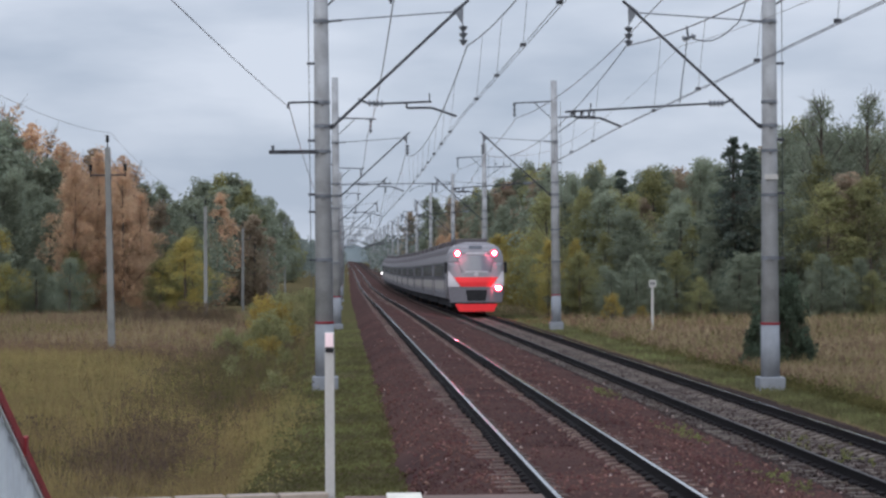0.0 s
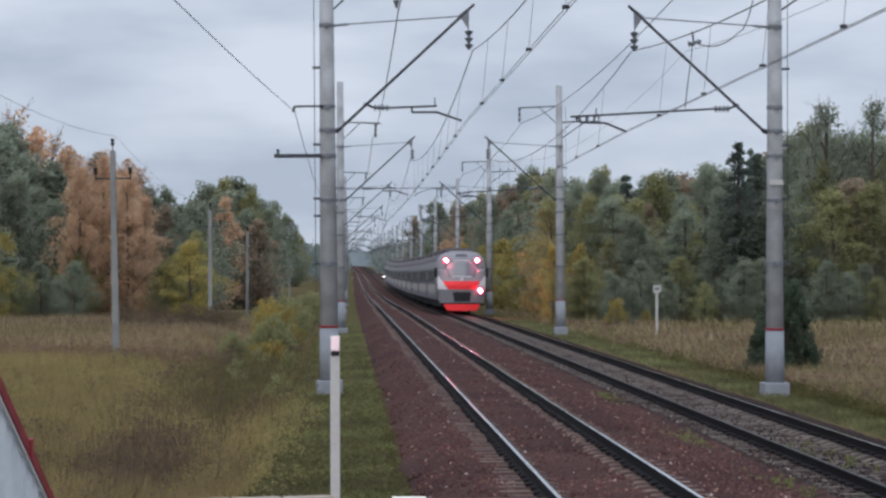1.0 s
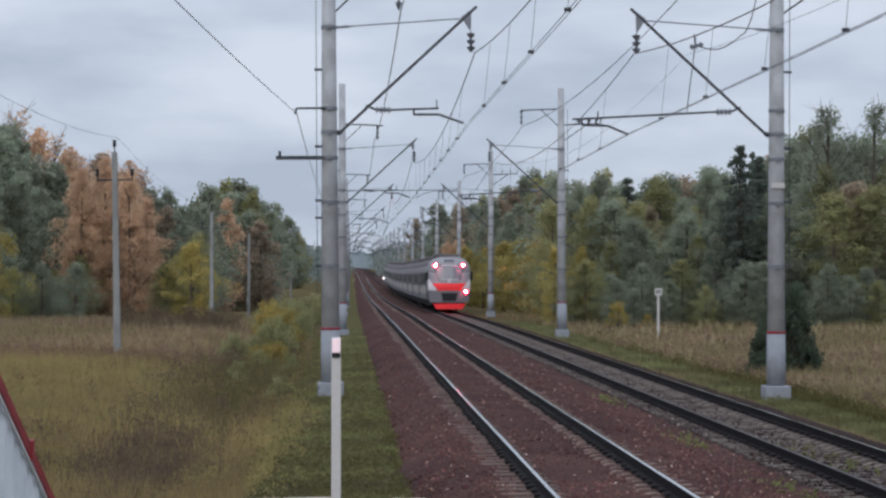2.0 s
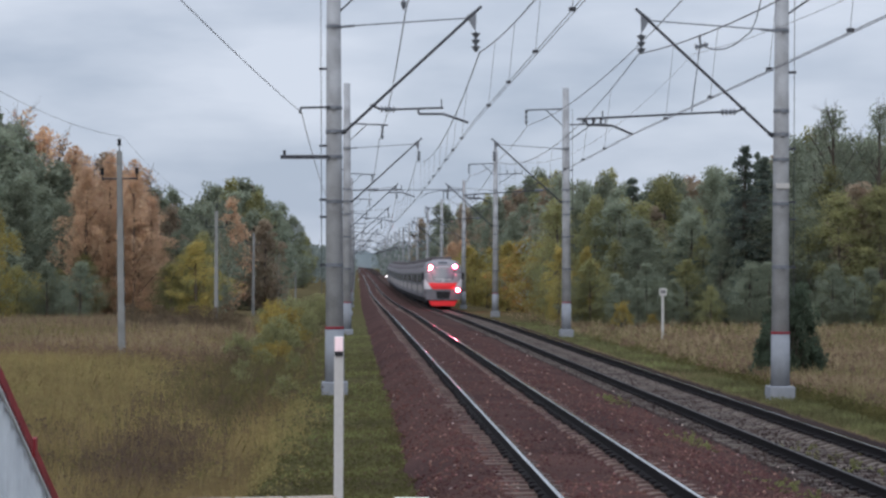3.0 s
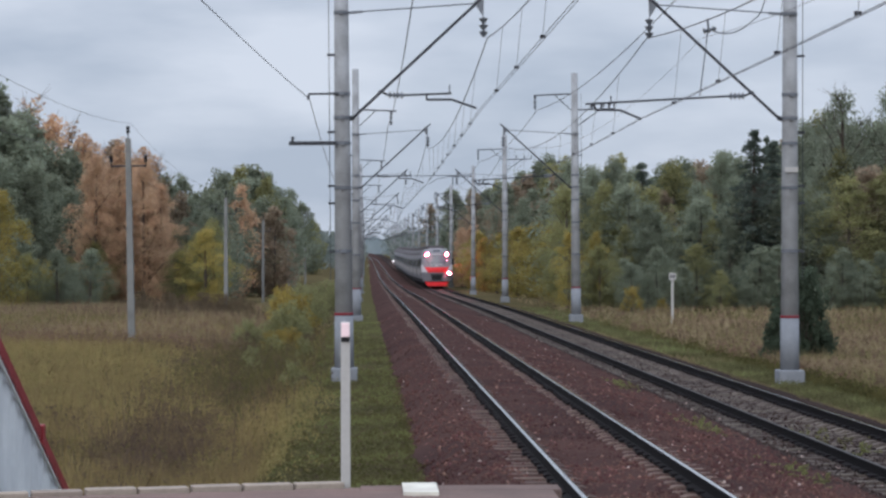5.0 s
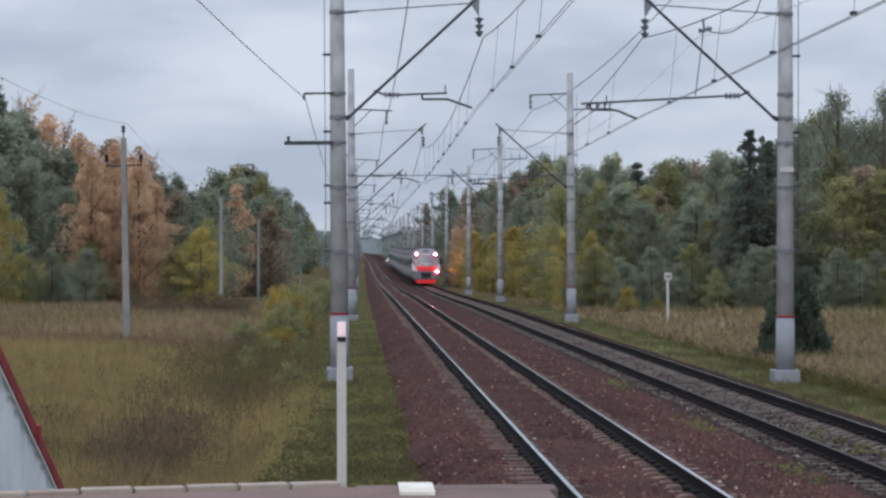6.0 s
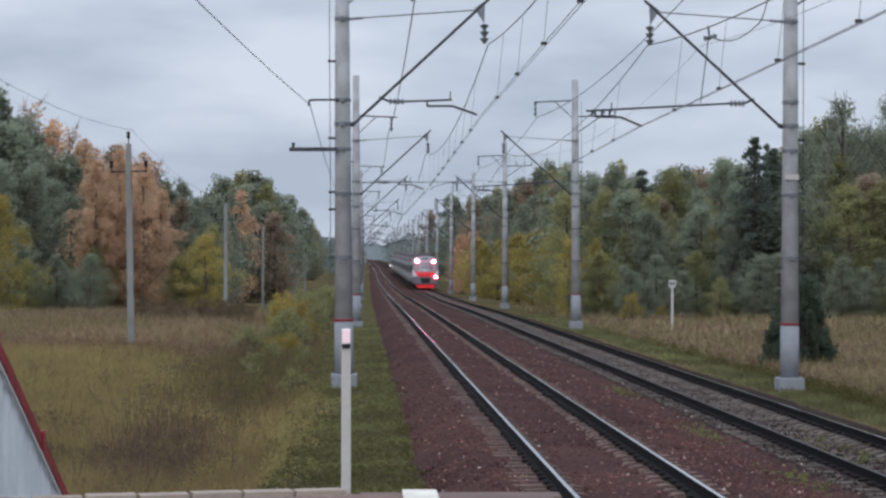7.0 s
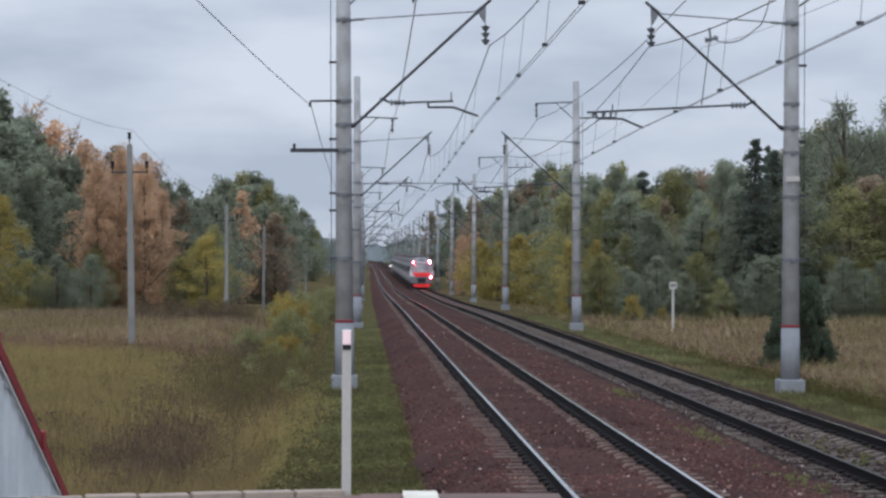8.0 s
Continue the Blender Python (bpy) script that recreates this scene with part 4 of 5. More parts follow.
def shrub(seed, mat, height=2.0, width=1.2, clumps=46, count=44, size=0.055, name="bush"):
    rng = np.random.default_rng(seed)
    tree = empty(name)
    bm = bmesh.new()
    centres, radii = [], []
    for i in range(clumps):
        a, v = rng.uniform(0, math.tau), rng.uniform(0.15, 1.0)
        rr = width * math.sqrt(rng.uniform(0, 1)) * (1 - 0.6 * v)
        c = (math.cos(a) * rr, math.sin(a) * rr, v * height * 0.92)
        centres.append(c)
        radii.append(rng.uniform(0.10, 0.24) * height * 0.55)
        if i % 2 == 0:
            tube(bm, (c[0] * 0.15, c[1] * 0.15, -0.1), c, 0.018, 0.006, 4)
    part("stem", bm, M_BARK, tree)
    verts, n = leaf_cards(rng, centres, radii, count, size)
    leaf_object("foliage", verts, n, mat, tree)
    return tree


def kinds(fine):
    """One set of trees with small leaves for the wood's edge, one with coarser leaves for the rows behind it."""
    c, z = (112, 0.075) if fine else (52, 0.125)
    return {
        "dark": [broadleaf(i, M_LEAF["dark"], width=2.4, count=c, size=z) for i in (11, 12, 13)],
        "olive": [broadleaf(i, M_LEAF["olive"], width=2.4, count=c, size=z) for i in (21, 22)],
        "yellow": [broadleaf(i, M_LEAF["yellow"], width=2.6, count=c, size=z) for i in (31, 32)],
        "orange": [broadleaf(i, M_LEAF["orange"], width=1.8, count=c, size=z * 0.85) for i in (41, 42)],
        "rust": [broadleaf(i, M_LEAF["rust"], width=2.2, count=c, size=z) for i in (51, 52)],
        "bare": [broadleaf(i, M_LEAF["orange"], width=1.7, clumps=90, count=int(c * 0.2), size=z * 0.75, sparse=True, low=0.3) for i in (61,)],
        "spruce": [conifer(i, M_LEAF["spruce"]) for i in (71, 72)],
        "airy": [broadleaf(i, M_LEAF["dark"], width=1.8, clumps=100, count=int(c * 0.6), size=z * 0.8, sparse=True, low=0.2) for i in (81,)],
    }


KINDS = kinds(True)
COARSE = kinds(False)
LABELS = {
    "dark": ("tall dark green broadleaf tree at the wood's edge", "tree"), "olive": ("olive green tree turning yellow in autumn", "tree"),
    "yellow": ("yellow-leaved autumn tree at the wood's edge", "tree"), "orange": ("orange autumn birch with a slender crown", "tree"),
    "rust": ("rusty brown autumn tree in the wood", "tree"), "bare": ("nearly bare birch with thin branches", "tree"),
    "spruce": ("dark conical spruce in the wood", "spruce"), "airy": ("tall thin-crowned tree above the wood", "tree"),
}
used = {}
tree_rng = random.Random(17)


def plant(kind, x, y, height, wide=1.0):
    """A tree of that kind at a place, grown or spread to that height."""
    stock = KINDS if y < 181 else COARSE
    proto = stock[kind][tree_rng.randrange(len(stock[kind]))]
    k = height / 10.0
    m = Matrix.Translation((x, y, land(x, y) - 0.1)) @ Matrix.Rotation(tree_rng.uniform(0, math.tau), 4, "Z") @ Matrix.Diagonal((k * wide, k * wide, k, 1))
    if proto.name not in used:
        used[proto.name] = 1
        proto.matrix_basis = m
        ob = proto
    else:
        ob = copy_thing(proto, m @ Matrix.Diagonal([1 / c for c in proto.scale]).to_4x4())
    tagged(ob, LABELS[kind][0], LABELS[kind][1], "trees of the wood")
    return ob


def pick(weights):
    r = tree_rng.uniform(0, sum(w for _, w in weights))
    for k, w in weights:
        r -= w
        if r <= 0:
            return k
    return weights[-1][0]


# rise of the wood's skyline against the bearing x / y, left and right of the line
LEFT_RISE = ([-0.175, -0.157, -0.142, -0.127, -0.1195, -0.108, -0.097, -0.0895, -0.0845, -0.0745, -0.0645, -0.048, -0.037, -0.0235, -0.0145, -0.004],
             [0.081, 0.079, 0.069, 0.061, 0.054, 0.053, 0.0545, 0.044, 0.036, 0.0385, 0.0385, 0.042, 0.035, 0.022, 0.0155, 0.010])
RIGHT_RISE = ([0.016, 0.033, 0.048, 0.063, 0.072, 0.083, 0.0955, 0.108, 0.1205, 0.15, 0.16, 0.17, 0.18, 0.198, 0.206, 0.216, 0.24],
              [0.016, 0.0285, 0.0325, 0.036, 0.0400, 0.0445, 0.0435, 0.0450, 0.0450, 0.0475, 0.050, 0.053, 0.056, 0.061, 0.062, 0.063, 0.067])


def rise(table, bearing):
    return float(np.interp(bearing, table[0], table[1]))


def left_wood():
    spots = []
    for row, (dist, n, tall) in enumerate(((172, 20, 0.72), (186, 20, 0.9), (204, 22, 1.0))):
        for i in range(n):
            b = -0.185 + 0.125 * (i + tree_rng.uniform(0.1, 0.9)) / n
            spots.append((b, dist + tree_rng.uniform(-5, 5), tall))
    for dist, n, tall in ((235, 9, 0.8), (260, 10, 0.95), (290, 10, 1.0), (350, 10, 1.0), (450, 10, 1.0)):
        for i in range(n):
            b = -0.065 + 0.052 * (i + tree_rng.uniform(0.1, 0.9)) / n
            if b * dist < -9.8:
                spots.append((b, dist + tree_rng.uniform(-5, 5), tall))
    for b, d, tall in spots:
        h = (3.35 - grade(d) + d * rise(LEFT_RISE, b)) * tall * tree_rng.uniform(0.86, 1.03)
        if -0.122 < b < -0.086 and tall < 1:
            kind = "orange"
        elif -0.145 < b < -0.086:
            kind = pick([("bare", 3), ("orange", 3), ("rust", 1)]) if tall == 1.0 else "dark"
        elif b < -0.145:
            kind = pick([("dark", 5), ("olive", 1)]) if tall < 1.0 else pick([("dark", 2), ("bare", 2), ("orange", 1)])
        else:
            kind = pick([("dark", 6), ("rust", 0.5), ("olive", 1.0)])
        plant(kind, b * d, d, h, tree_rng.uniform(0.9, 1.3))
    for i in range(26):
        d = tree_rng.uniform(160, 170)
        b = 0.078 + 0.107 * (i + tree_rng.random()) / 26
        if not 0.082 < b < 0.114:
            plant(pick([("dark", 4), ("olive", 2)]), -d * b, d, tree_rng.uniform(2.5, 5.0), 1.7)
    for b, d, h in ((-0.118, 168, 11.5), (-0.108, 171, 12.5), (-0.096, 169, 11.0), (-0.088, 172, 9.5)):
        plant("orange", b * d, d, h, 1.05)
    plant("yellow", -24.0, 150, 8.0, 1.15)
    plant("yellow", -26.0, 152, 7.2, 1.0)
    plant("yellow", -11.4, 166, 6.0, 1.5)
    plant("olive", -12.2, 172, 5.8, 1.4)
    plant("orange", -0.0545 * 226, 226, 11.2, 1.1)
    plant("orange", -0.0585 * 230, 230, 10.0, 1.0)
    plant("rust", -0.0385 * 230, 230, 9.4, 1.3)
    plant("rust", -0.043 * 234, 234, 8.8, 1.2)


def right_wood():
    spots = []
    for dist, n, tall in ((150, 15, 0.60), (162, 17, 0.82), (178, 18, 1.0), (200, 16, 1.0)):
        for i in range(n):
            b = 0.088 + 0.155 * (i + tree_rng.uniform(0.1, 0.9)) / n
            spots.append((b, dist + tree_rng.uniform(-4, 4), tall))
    for dist, n, tall in ((205, 7, 0.55), (225, 9, 0.8), (250, 10, 0.95), (280, 10, 1.0), (330, 10, 1.0), (400, 10, 1.0), (520, 10, 1.0)):
        for i in range(n):
            b = 0.012 + 0.085 * (i + tree_rng.uniform(0.1, 0.9)) / n
            if b * dist > 15.5:
                spots.append((b, dist + tree_rng.uniform(-5, 5), tall))
    for b, d, tall in spots:
        h = (3.35 - grade(d) + d * rise(RIGHT_RISE, b)) * tall * tree_rng.uniform(0.86, 1.02)
        if tall < 0.7 and b < 0.115:
            kind = pick([("yellow", 4), ("olive", 4)])
        elif tall < 0.7:
            kind = pick([("dark", 5), ("olive", 2), ("spruce", 0.5)])
        elif b > 0.2 and tall < 1:
            kind = pick([("olive", 3), ("dark", 4), ("rust", 1)])
        else:
            kind = pick([("dark", 6), ("spruce", 0.25), ("rust", 0.8), ("olive", 2.0)])
        plant(kind, b * d, d, h, tree_rng.uniform(0.9, 1.3))
    for i in range(24):
        d = tree_rng.uniform(140, 147)
        plant(pick([("dark", 4), ("olive", 1)]), d * (0.1 + 0.14 * (i + tree_rng.random()) / 24), d, tree_rng.uniform(2.2, 4.5), 1.7)
    plant("spruce", 0.1745 * 148, 148, 11.9, 1.5)
    plant("spruce", 0.183 * 152, 152, 11.4, 1.5)
    plant("spruce", 0.1245 * 176, 176, 10.9, 1.7)
    plant("spruce", 0.1365 * 176, 176, 11.0, 1.8)
    plant("spruce", 0.1185 * 178, 178, 10.4, 1.2)
    plant("airy", 0.2155 * 160, 160, 15.6, 1.15)
    plant("airy", 0.2085 * 164, 164, 14.4, 0.9)
    plant("airy", 0.234 * 160, 160, 15.8, 1.0)
    for b, d, h, kind in ((0.0445, 290, 7.6, "orange"), (0.0485, 282, 8.0, "orange"), (0.0515, 276, 7.0, "yellow"), (0.054, 250, 6.0, "yellow"), (0.060, 232, 6.2, "yellow"), (0.069, 212, 6.6, "yellow"), (0.076, 205, 6.8, "yellow"),
                          (0.083, 196, 6.2, "yellow"), (0.090, 180, 7.4, "yellow"), (0.099, 172, 8.2, "yellow"), (0.106, 168, 7.8, "olive"), (0.119, 158, 8.6, "dark"), (0.128, 152, 7.2, "dark"),
                          (0.218, 146, 8.6, "olive"), (0.228, 148, 9.5, "rust"), (0.236, 146, 9.0, "olive"), (0.15, 150, 7.4, "dark"), (0.165, 149, 7.0, "dark"), (0.19, 147, 8.4, "dark")):
        plant(kind, b * d, d, h, 1.55)


left_wood()
right_wood()


def discard_unused():
    for stock in (KINDS, COARSE):
        for protos in stock.values():
            for p in protos:
                if p.name not in used:
                    for o in (*p.children_recursive, p):
                        bpy.data.objects.remove(o)


discard_unused()


def far_woods():
    """The rise of woods where the line vanishes, leaf colour paled and greyed for haze."""
    rng = np.random.default_rng(9)
    pts, rad = [], []
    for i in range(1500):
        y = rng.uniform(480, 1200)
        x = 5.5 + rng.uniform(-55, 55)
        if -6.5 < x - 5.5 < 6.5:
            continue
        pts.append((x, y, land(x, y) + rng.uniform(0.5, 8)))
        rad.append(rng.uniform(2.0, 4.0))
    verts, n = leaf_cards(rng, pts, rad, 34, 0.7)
    ob = leaf_object("distant_woods", verts, n, leaves("far_leaf_hazed", (0.20, 0.225, 0.20), (0.17, 0.195, 0.18)), None)
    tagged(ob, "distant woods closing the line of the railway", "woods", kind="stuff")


far_woods()


def hazed_ridge():
    """A low wooded ridge that closes the view where the line vanishes, blue-grey haze in its colour."""
    xs = [-900 + 4 * i for i in range(480)]
    verts, faces = [], []
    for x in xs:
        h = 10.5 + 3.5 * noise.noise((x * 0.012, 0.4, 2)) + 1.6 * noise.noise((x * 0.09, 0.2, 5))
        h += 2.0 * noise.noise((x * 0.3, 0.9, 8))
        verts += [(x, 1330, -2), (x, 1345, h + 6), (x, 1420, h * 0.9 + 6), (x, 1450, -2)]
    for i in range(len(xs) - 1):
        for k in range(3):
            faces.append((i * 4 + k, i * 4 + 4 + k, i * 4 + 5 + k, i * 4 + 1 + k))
    ob = mesh_object("backdrop", verts, faces, material("hazed_ridge", (0.135, 0.155, 0.16), 1.0, spread=0.1, scale=0.02, fine=0.3, bump=0, second=(0.11, 0.13, 0.14), specular=0.0))
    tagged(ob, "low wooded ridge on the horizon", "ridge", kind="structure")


hazed_ridge()


# ---- bushes and weeds beside the line ----
SHRUBS = {
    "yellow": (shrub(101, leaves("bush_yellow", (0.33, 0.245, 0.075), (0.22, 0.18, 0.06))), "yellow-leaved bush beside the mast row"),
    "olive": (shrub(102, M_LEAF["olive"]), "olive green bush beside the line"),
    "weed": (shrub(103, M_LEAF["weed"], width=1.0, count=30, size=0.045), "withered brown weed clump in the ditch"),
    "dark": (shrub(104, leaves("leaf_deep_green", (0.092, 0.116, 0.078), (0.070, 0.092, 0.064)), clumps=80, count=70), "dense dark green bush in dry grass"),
}


def bush(kind, x, y, height, wide=1.0):
    proto, label = SHRUBS[kind]
    k = height / 2.0
    m = Matrix.Translation((x, y, land(x, y) - 0.05)) @ Matrix.Rotation(tree_rng.uniform(0, math.tau), 4, "Z") @ Matrix.Diagonal((k * wide, k * wide, k, 1))
    if proto.name not in used:
        used[proto.name] = 1
        proto.matrix_basis = m
        ob = proto
    else:
        ob = copy_thing(proto, m @ Matrix.Diagonal([1 / c for c in proto.scale]).to_4x4())
    tagged(ob, label, "bush", "bushes beside the line")


def bushes():
    r = random.Random(23)
    for i in range(16):
        y = 88 + i * 6.5 + r.uniform(-2, 2)
        bush(r.choice(("yellow", "yellow", "olive", "olive")), -2.6 - r.uniform(0, 2.0) - 0.012 * (y - 88), y, r.uniform(1.4, 2.3), 0.95)
    for i in range(12):
        y = 95 + i * 8
        bush("olive", -2.2 - r.uniform(0, 0.8), y, r.uniform(1.7, 2.6), 0.9)
    for i in range(16):
        y = 56 + r.uniform(0, 45)
        bush(r.choice(("weed", "olive", "olive")), -1.7 - r.uniform(0, 2.4) * (y / 70), y, r.uniform(0.6, 1.25), 1.0)
    for i in range(9):
        y = r.uniform(84, 100)
        bush(r.choice(("yellow", "yellow", "olive")), -2.0 - r.uniform(0.0, 3.2), y, r.uniform(0.7, 1.35), 1.1)
    for i in range(18):
        bush("weed", r.uniform(-13, -6.5), r.uniform(124, 134), r.uniform(1.0, 1.6), 1.3)
    bush("yellow", 0.1195 * 138, 138, 1.7, 0.9)
    bush("yellow", 0.133 * 138, 138, 0.9, 1.0)
    bush("dark", 13.75, 70.5, 3.1, 0.72)
    bush("dark", 13.15, 70, 1.8, 0.75)
    bush("dark", 14.1, 71, 2.3, 0.66)


bushes()


def grass(name, label, mat, spots, height, width, seed, lean=0.45):
    """Grass blades as single bent slivers, joined."""
    rng = np.random.default_rng(seed)
    n = len(spots)
    base = np.array(spots)
    h = height * rng.uniform(0.5, 1.3, n)
    a = rng.uniform(0, math.tau, n)
    tip = base + np.stack([np.cos(a) * h * lean * rng.uniform(0.1, 1, n), np.sin(a) * h * lean * rng.uniform(0.1, 1, n), h], 1)
    b = rng.uniform(0, math.pi, n)
    w = width * (0.5 + base[:, 1] / 60.0)
    side = np.stack([np.cos(b) * w, np.sin(b) * w * 0.4, np.zeros(n)], 1)
    mid = base * 0.45 + tip * 0.55
    mid[:, 2] += h * 0.08
    verts = np.stack([base - side, base + side, mid + side * 0.7, tip, mid - side * 0.7], 1).reshape(-1, 3)
    me = bpy.data.meshes.new(name)
    me.vertices.add(len(verts))
    me.vertices.foreach_set("co", verts.astype(np.float32).ravel())
    me.loops.add(n * 5)
    me.loops.foreach_set("vertex_index", np.arange(n * 5, dtype=np.int32))
    me.polygons.add(n)
    me.polygons.foreach_set("loop_start", np.arange(0, n * 5, 5, dtype=np.int32))
    me.polygons.foreach_set("loop_total", np.full(n, 5, dtype=np.int32))
    me.update(calc_edges=True)
    me.materials.append(mat)
    tagged(new(name, me), label, "grass", kind="stuff")


def scatter(n, x_of, y0, y1, seed, power=2.0):
    """Places on the land, denser near the platform; x_of gives the x limits at y."""
    r = random.Random(seed)
    out = []
    for _ in range(n):
        y = 1.0 / (1.0 / y1 + (1.0 / y0 - 1.0 / y1) * r.random() ** (power / 2))
        a, b = x_of(y)
        x = a + (b - a) * r.random()
        patchy = noise.noise((x * 0.45, y * 0.16, 11))
        if patchy < -0.28 and r.random() < 0.7:
            continue
        out.append((x, y, land(x, y) - 0.02))
    return out


def herbs(name, label, mat, spots, spread, count, size, seed):
    """Low leafy herbs as joined small leaves."""
    rng = np.random.default_rng(seed)
    pts = [(x, y, z + spread * 0.6) for x, y, z in spots]
    rad = [spread * (0.6 + 0.8 * rng.random()) for _ in spots]
    verts, n = leaf_cards(rng, pts, rad, int(count * 1.4), size, 0.9)
    tagged(leaf_object(name, verts, n, mat, None), label, "weeds", kind="stuff")


def left_edge(y):
    return (-0.2 * y - 1, -1.6)


def drift(n, cx, cy, sx, sy, seed):
    """A loose drift of places round a middle."""
    r = random.Random(seed)
    out = []
    for _ in range(n):
        x, y = min(r.gauss(cx, sx), -0.7), max(30.0, r.gauss(cy, sy))
        if noise.noise((x * 0.7, y * 0.22, 5)) > -0.25 or r.random() < 0.3:
            out.append((x, y, land(x, y)))
    return out


M_WEED_YELLOW = leaves("weed_yellow_olive", (0.235, 0.188, 0.080), (0.165, 0.140, 0.062), 0.14)
M_WEED_OLIVE = leaves("weed_olive", (0.125, 0.112, 0.046), (0.088, 0.082, 0.034), 0.14)
M_WEED_PINK = leaves("weed_dusty_pink", (0.158, 0.104, 0.074), (0.112, 0.080, 0.056), 0.14)
M_WITHERED = leaves("weed_withered", (0.105, 0.074, 0.058), (0.070, 0.052, 0.043), 0.14)
M_STALK = material("dry_stalk", (0.110, 0.078, 0.055), 0.9, spread=0.2, scale=0.2, fine=2, bump=0, island=0.25, second=(0.070, 0.052, 0.040), specular=0.05)
M_TURF = leaves("turf_leaf", (0.140, 0.146, 0.060), (0.088, 0.080, 0.042), 0.2)
herbs("meadow_weeds", "dusty brown withered weeds before the wood", M_WEED_PINK, scatter(7000, lambda y: (-0.2 * y - 1, -4.5), 80, 175, 31), 0.30, 11, 0.055, 31)
herbs("meadow_weeds", "yellow-olive meadow weeds", M_WEED_YELLOW, scatter(6500, lambda y: (-0.2 * y - 1, -0.058 * y), 50, 112, 32), 0.24, 14, 0.030, 32)
herbs("meadow_weeds", "olive weeds in the ditch", M_WEED_OLIVE, scatter(7500, left_edge, 30, 90, 33), 0.17, 15, 0.026, 33)
herbs("meadow_weeds", "olive weeds among the meadow grass", M_WEED_OLIVE, drift(1300, -15.5, 104, 3.0, 7, 51), 0.30, 14, 0.045, 51)
herbs("ditch_weeds", "yellowing weeds in the ditch", M_WEED_YELLOW, drift(1000, -1.8, 45, 0.45, 7, 34) + drift(300, -2.6, 40, 0.3, 3, 38) + drift(700, -7.2, 48, 1.2, 8, 54), 0.17, 18, 0.026, 34)
herbs("ditch_weeds", "dark withered weeds in the ditch", M_WITHERED, drift(900, -4.0, 45, 0.5, 4.5, 35) + drift(260, -6.6, 42, 0.7, 4, 37) + drift(260, -2.9, 53, 0.5, 7, 36), 0.26, 26, 0.030, 35)
herbs("ditch_weeds", "tall dull green weeds beside the mast", M_WEED_OLIVE, drift(1100, -3.2, 76, 0.95, 13, 55), 0.42, 26, 0.036, 55)
herbs("ditch_weeds", "brown seed heads of tall weeds", M_WITHERED, drift(420, -3.6, 74, 1.1, 12, 56) + drift(240, -9.5, 128, 2.6, 5, 57), 0.36, 20, 0.036, 56)
grass("dry_stalks", "thin brown stalks of withered weeds", M_STALK, drift(900, -3.5, 72, 1.1, 15, 58) + drift(350, -4.1, 47, 0.9, 6, 59) + drift(900, -11.0, 122, 5.0, 11, 60), 0.95, 0.0045, 58, 0.3)
herbs("verge_turf_leaves", "short green turf leaves on the verge", M_TURF, scatter(9500, lambda y: (-1.55 - 0.9 * abs(noise.noise((y * 0.3, 2, 6))), 0.85 + 0.3 * noise.noise((y * 0.8, 3, 3))), 30, 120, 36), 0.06, 7, 0.030, 36)
herbs("meadow_weeds", "dusty pale weeds beside the lower track", M_WEED_PINK, scatter(5200, lambda y: (12.3, 0.24 * y + 4), 44, 175, 37, 1.4), 0.26, 10, 0.075, 37)
herbs("meadow_weeds", "olive weeds beside the lower track", M_WEED_OLIVE, scatter(4000, lambda y: (11.6, 0.24 * y + 2), 40, 150, 38), 0.20, 10, 0.06, 38)
herbs("verge_weeds", "low olive weed tufts on the verge", M_WEED_OLIVE, scatter(2400, lambda y: (-3.0, 0.9), 30, 90, 41), 0.09, 9, 0.030, 41)
herbs("verge_weeds", "dark low tufts on the verge", M_LEAF["weed"], scatter(1500, lambda y: (-2.2, 0.9), 30, 80, 42), 0.06, 12, 0.026, 42)
herbs("ballast_weeds", "small green weeds growing through the ballast", M_TURF, [(random.Random(i).gauss(*((6.1, 0.22), (6.1, 0.2), (8.1, 0.3), (6.3, 0.15))[i % 4]), random.Random(i + 77).gauss(*((31.8, 0.9), (41, 1.2), (38, 1.6), (55, 1.5))[i % 4]), (-0.52, -0.52, -0.60, -0.56)[i % 4]) for i in range(160)], 0.05, 8, 0.028, 39)
grass("meadow_grass", "tall dry yellow-brown meadow grass", M_GRASS_DRY, scatter(52000, lambda y: (-0.2 * y - 1, -1.75 + 0.6 * noise.noise((y * 0.3, 4, 4))), 31, 118, 1), 0.55, 0.0035, 1, 0.7)
grass("meadow_grass", "pale withered grass tops in the meadow", M_GRASS_PALE, scatter(16000, lambda y: (-0.2 * y - 1, -3.4), 85, 185, 2), 0.62, 0.005, 2, 0.7)
grass("verge_grass", "short green grass on the verge", M_GRASS_GREEN, scatter(22000, lambda y: (-1.7 - 0.9 * abs(noise.noise((y * 0.25, 1, 9))), 0.75), 30, 140, 3), 0.09, 0.005, 3, 0.8)
grass("meadow_grass", "pale dry grass beside the lower track", M_GRASS_PALE, scatter(30000, lambda y: (12.2, 0.24 * y + 4), 44, 190, 4, 1.6), 0.55, 0.006, 4, 1.0)
grass("verge_grass", "green grass along the lower track", M_GRASS_GREEN, scatter(20000, lambda y: (10.4, 12.6), 36, 150, 5), 0.15, 0.007, 5, 0.8)


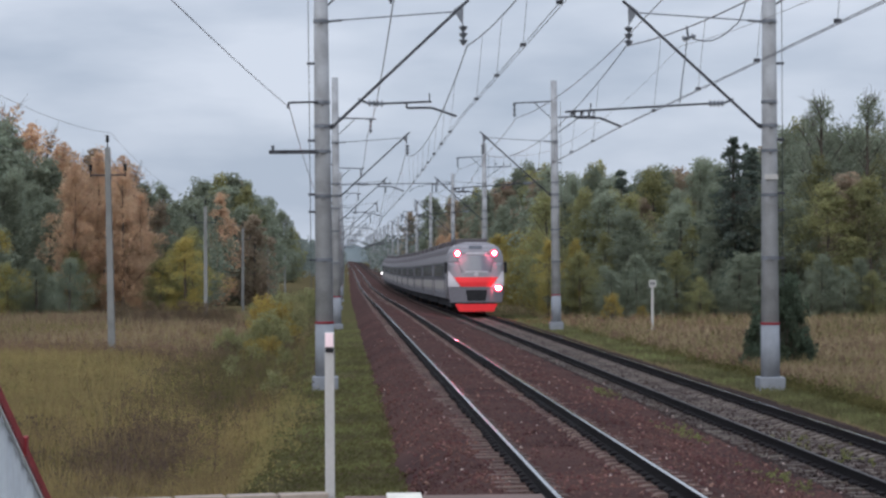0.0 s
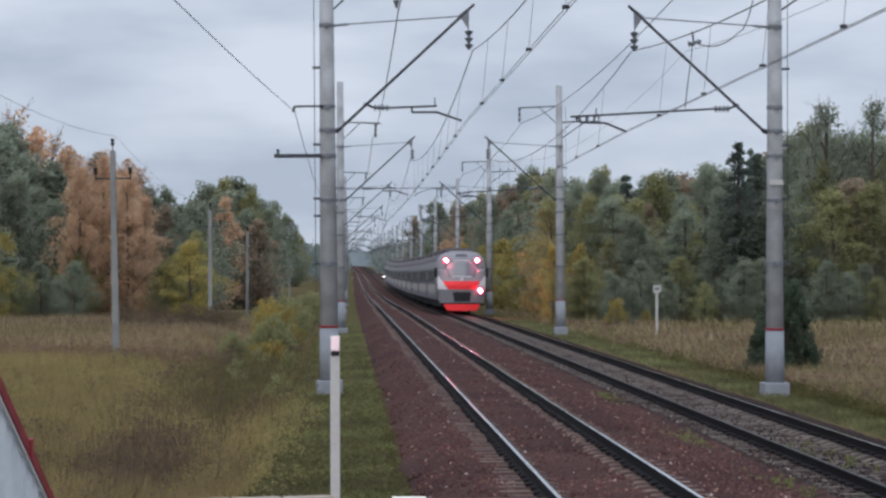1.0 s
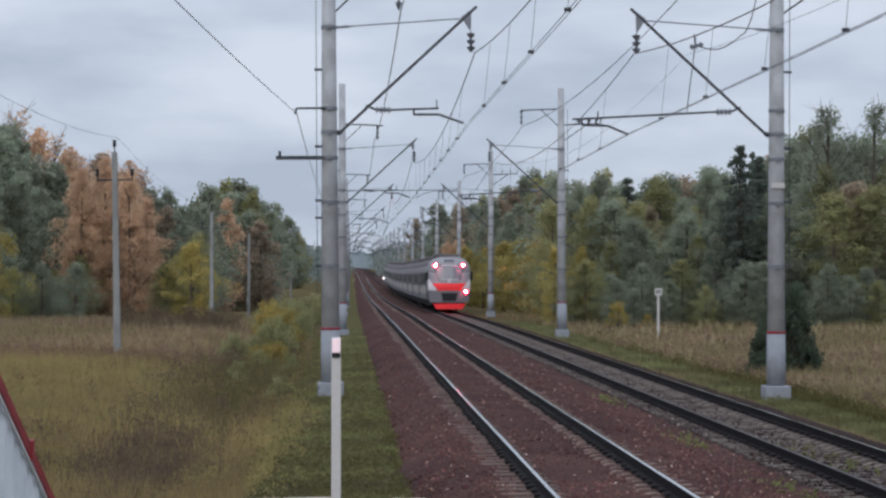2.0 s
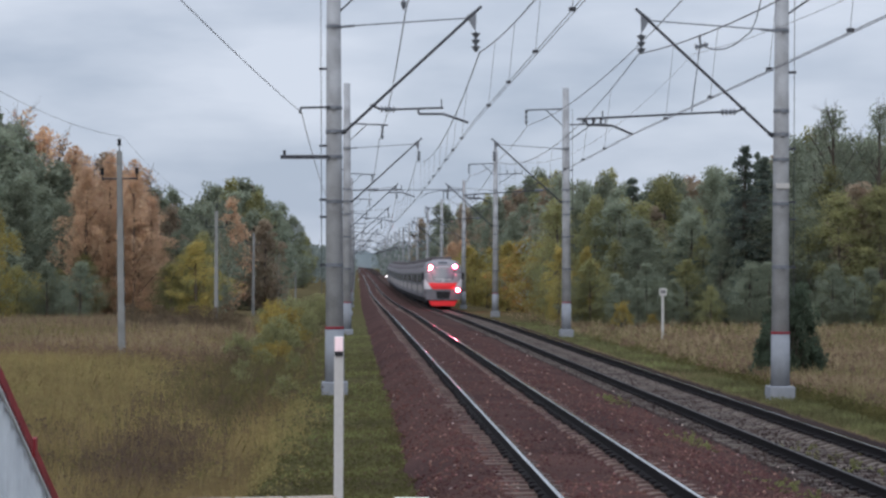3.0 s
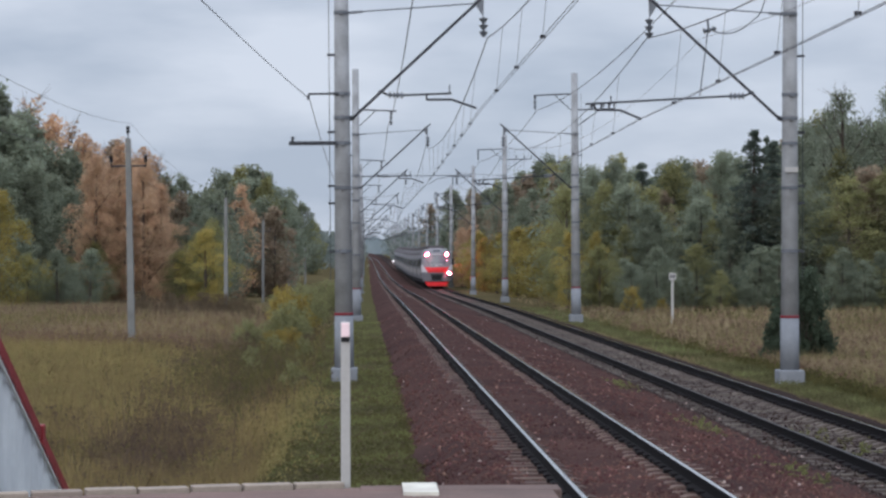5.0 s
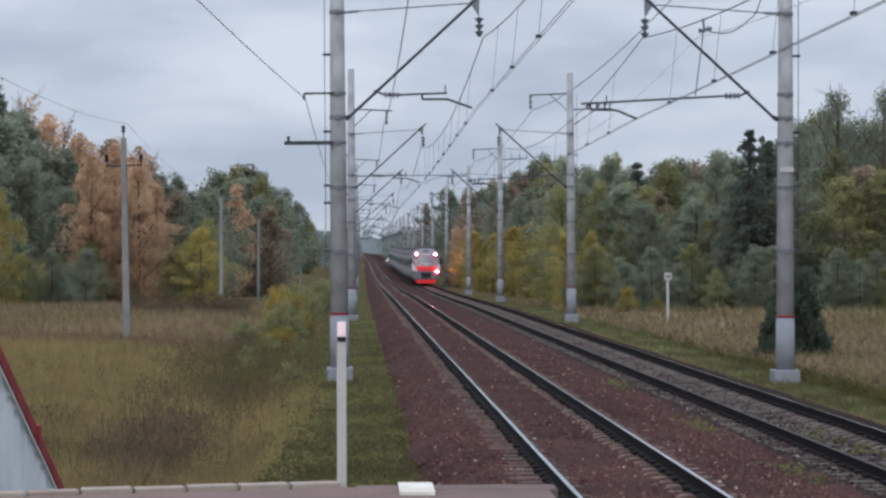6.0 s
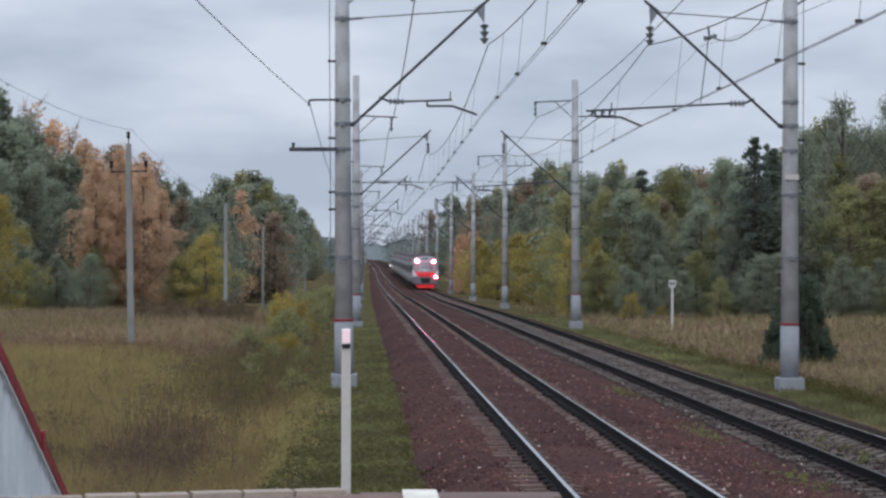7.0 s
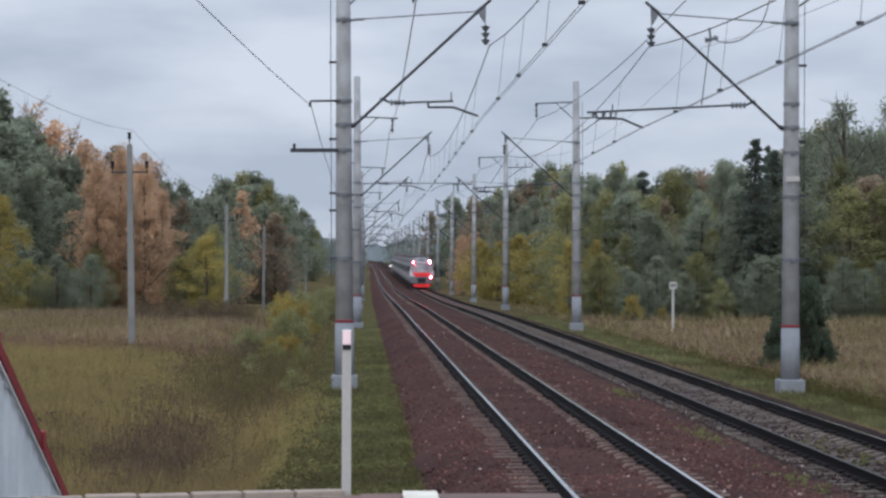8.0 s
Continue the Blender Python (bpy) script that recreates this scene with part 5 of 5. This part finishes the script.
# ---- loose ballast stones ----
def ballast_stones(span, n, mat, label, seed):
    rng = np.random.default_rng(seed)
    v0 = np.array([(1, 0, 0), (-1, 0, 0), (0, 1, 0), (0, -1, 0), (0, 0, 1), (0, 0, -1)], float)
    f0 = np.array([(0, 2, 4), (2, 1, 4), (1, 3, 4), (3, 0, 4), (2, 0, 5), (1, 2, 5), (3, 1, 5), (0, 3, 5)])
    y = 1.0 / (1.0 / 120 + (1.0 / 15.5 - 1.0 / 120) * rng.random(n))
    x = rng.uniform(*span, n)
    px = [0.70, 0.95, 1.25, 1.55, 1.85, 2.2, 2.8, 3.18, 3.6, 4.2, 4.5, 4.9, 5.4, 5.9, 6.3, 9.7, 10.1, 10.5]
    pz = [-0.72, -0.52, -0.35, -0.20, -0.19, -0.235, -0.222, -0.205, -0.222, -0.235, -0.19, -0.23, -0.35, -0.48, -0.57, -0.66, -0.68, -0.80]
    z = np.interp(x, px, pz)
    keep = np.ones(n, bool)
    for ax in (NEAR_X, FAR_X):
        for s in (-0.7975, 0.7975):
            keep &= np.abs(x - ax - s) > 0.13
    x, y, z = x[keep], y[keep], z[keep]
    n = len(x)
    s = rng.uniform(0.018, 0.042, n)
    v = v0[None] * (s[:, None, None] * rng.uniform(0.6, 1.3, (n, 6, 1)))
    a = rng.uniform(0, math.tau, n)
    c, sn = np.cos(a)[:, None], np.sin(a)[:, None]
    vx, vy = v[:, :, 0] * c - v[:, :, 1] * sn, v[:, :, 0] * sn + v[:, :, 1] * c
    tilt = rng.uniform(-0.6, 0.6, n)[:, None]
    vz = v[:, :, 2] + vx * tilt
    verts = np.stack([vx + x[:, None], vy + y[:, None], vz + z[:, None] + 0.01], 2).reshape(-1, 3)
    faces = (f0[None] + (np.arange(n) * 6)[:, None, None]).reshape(-1, 3)
    me = bpy.data.meshes.new("ballast_stones")
    me.vertices.add(len(verts))
    me.vertices.foreach_set("co", verts.astype(np.float32).ravel())
    m = len(faces)
    me.loops.add(m * 3)
    me.loops.foreach_set("vertex_index", faces.astype(np.int32).ravel())
    me.polygons.add(m)
    me.polygons.foreach_set("loop_start", np.arange(0, m * 3, 3, dtype=np.int32))
    me.polygons.foreach_set("loop_total", np.full(m, 3, dtype=np.int32))
    me.update(calc_edges=True)
    me.materials.append(mat)
    tagged(new("ballast_stones", me), label, "stones", kind="stuff")


M_STONE_GREY = material("ballast_stone_grey", (0.048, 0.034, 0.031), 1.0, spread=0.25, scale=0.4, fine=30, island=0.35, second=(0.042, 0.034, 0.033), specular=0.0)
M_STONE_PALE = material("ballast_stone_pale", (0.30, 0.23, 0.21), 1.0, spread=0.2, scale=0.4, fine=30, island=0.4, specular=0.0)
ballast_stones((0.62, 6.7), 26000, M_STONE, "loose reddish-brown crushed stones between the rails", 4)
ballast_stones((0.85, 6.6), 1300, material("ballast_stone_rose", (0.155, 0.085, 0.074), 1.0, spread=0.2, scale=0.4, fine=30, island=0.4, specular=0.0), "fresh rose-coloured crushed stones on the ballast", 8)
ballast_stones((6.5, 10.2), 9000, M_STONE_GREY, "loose grey-brown crushed stones of the lower track", 5)
ballast_stones((0.9, 7.5), 320, M_STONE_PALE, "scattered pale pinkish stones on the ballast", 6)


# ---- what moves ----
def motions():
    """The train runs off along the lower track; each car follows the grade."""
    times = [k * 0.5 for k in range(17)]
    place = [TRAIN_START + TRAIN_SPEED * t + TRAIN_GAIN * t * t for t in times]
    walk(TRAIN, [(t, pose(FAR_X + 0.08 + bend(y), y, FAR_Z + grade(y))) for t, y in zip(times, place)])
    for car, y0, y1 in CARS:
        rows = []
        for t, y in zip(times, place):
            a, b = grade(y + y0) - grade(y), grade(y + y1) - grade(y)
            mid = (y0 + y1) / 2
            tilt = Matrix.Rotation(math.atan2(b - a, y1 - y0), 4, "X")
            rows.append((t, Matrix.Translation((bend(y + mid) - bend(y), mid, (a + b) / 2)) @ tilt @ Matrix.Translation((0, -mid, 0))))
        walk(car, rows)


TRAIN_START, TRAIN_SPEED, TRAIN_GAIN = 138.0, 22.4, 0.10
motions()
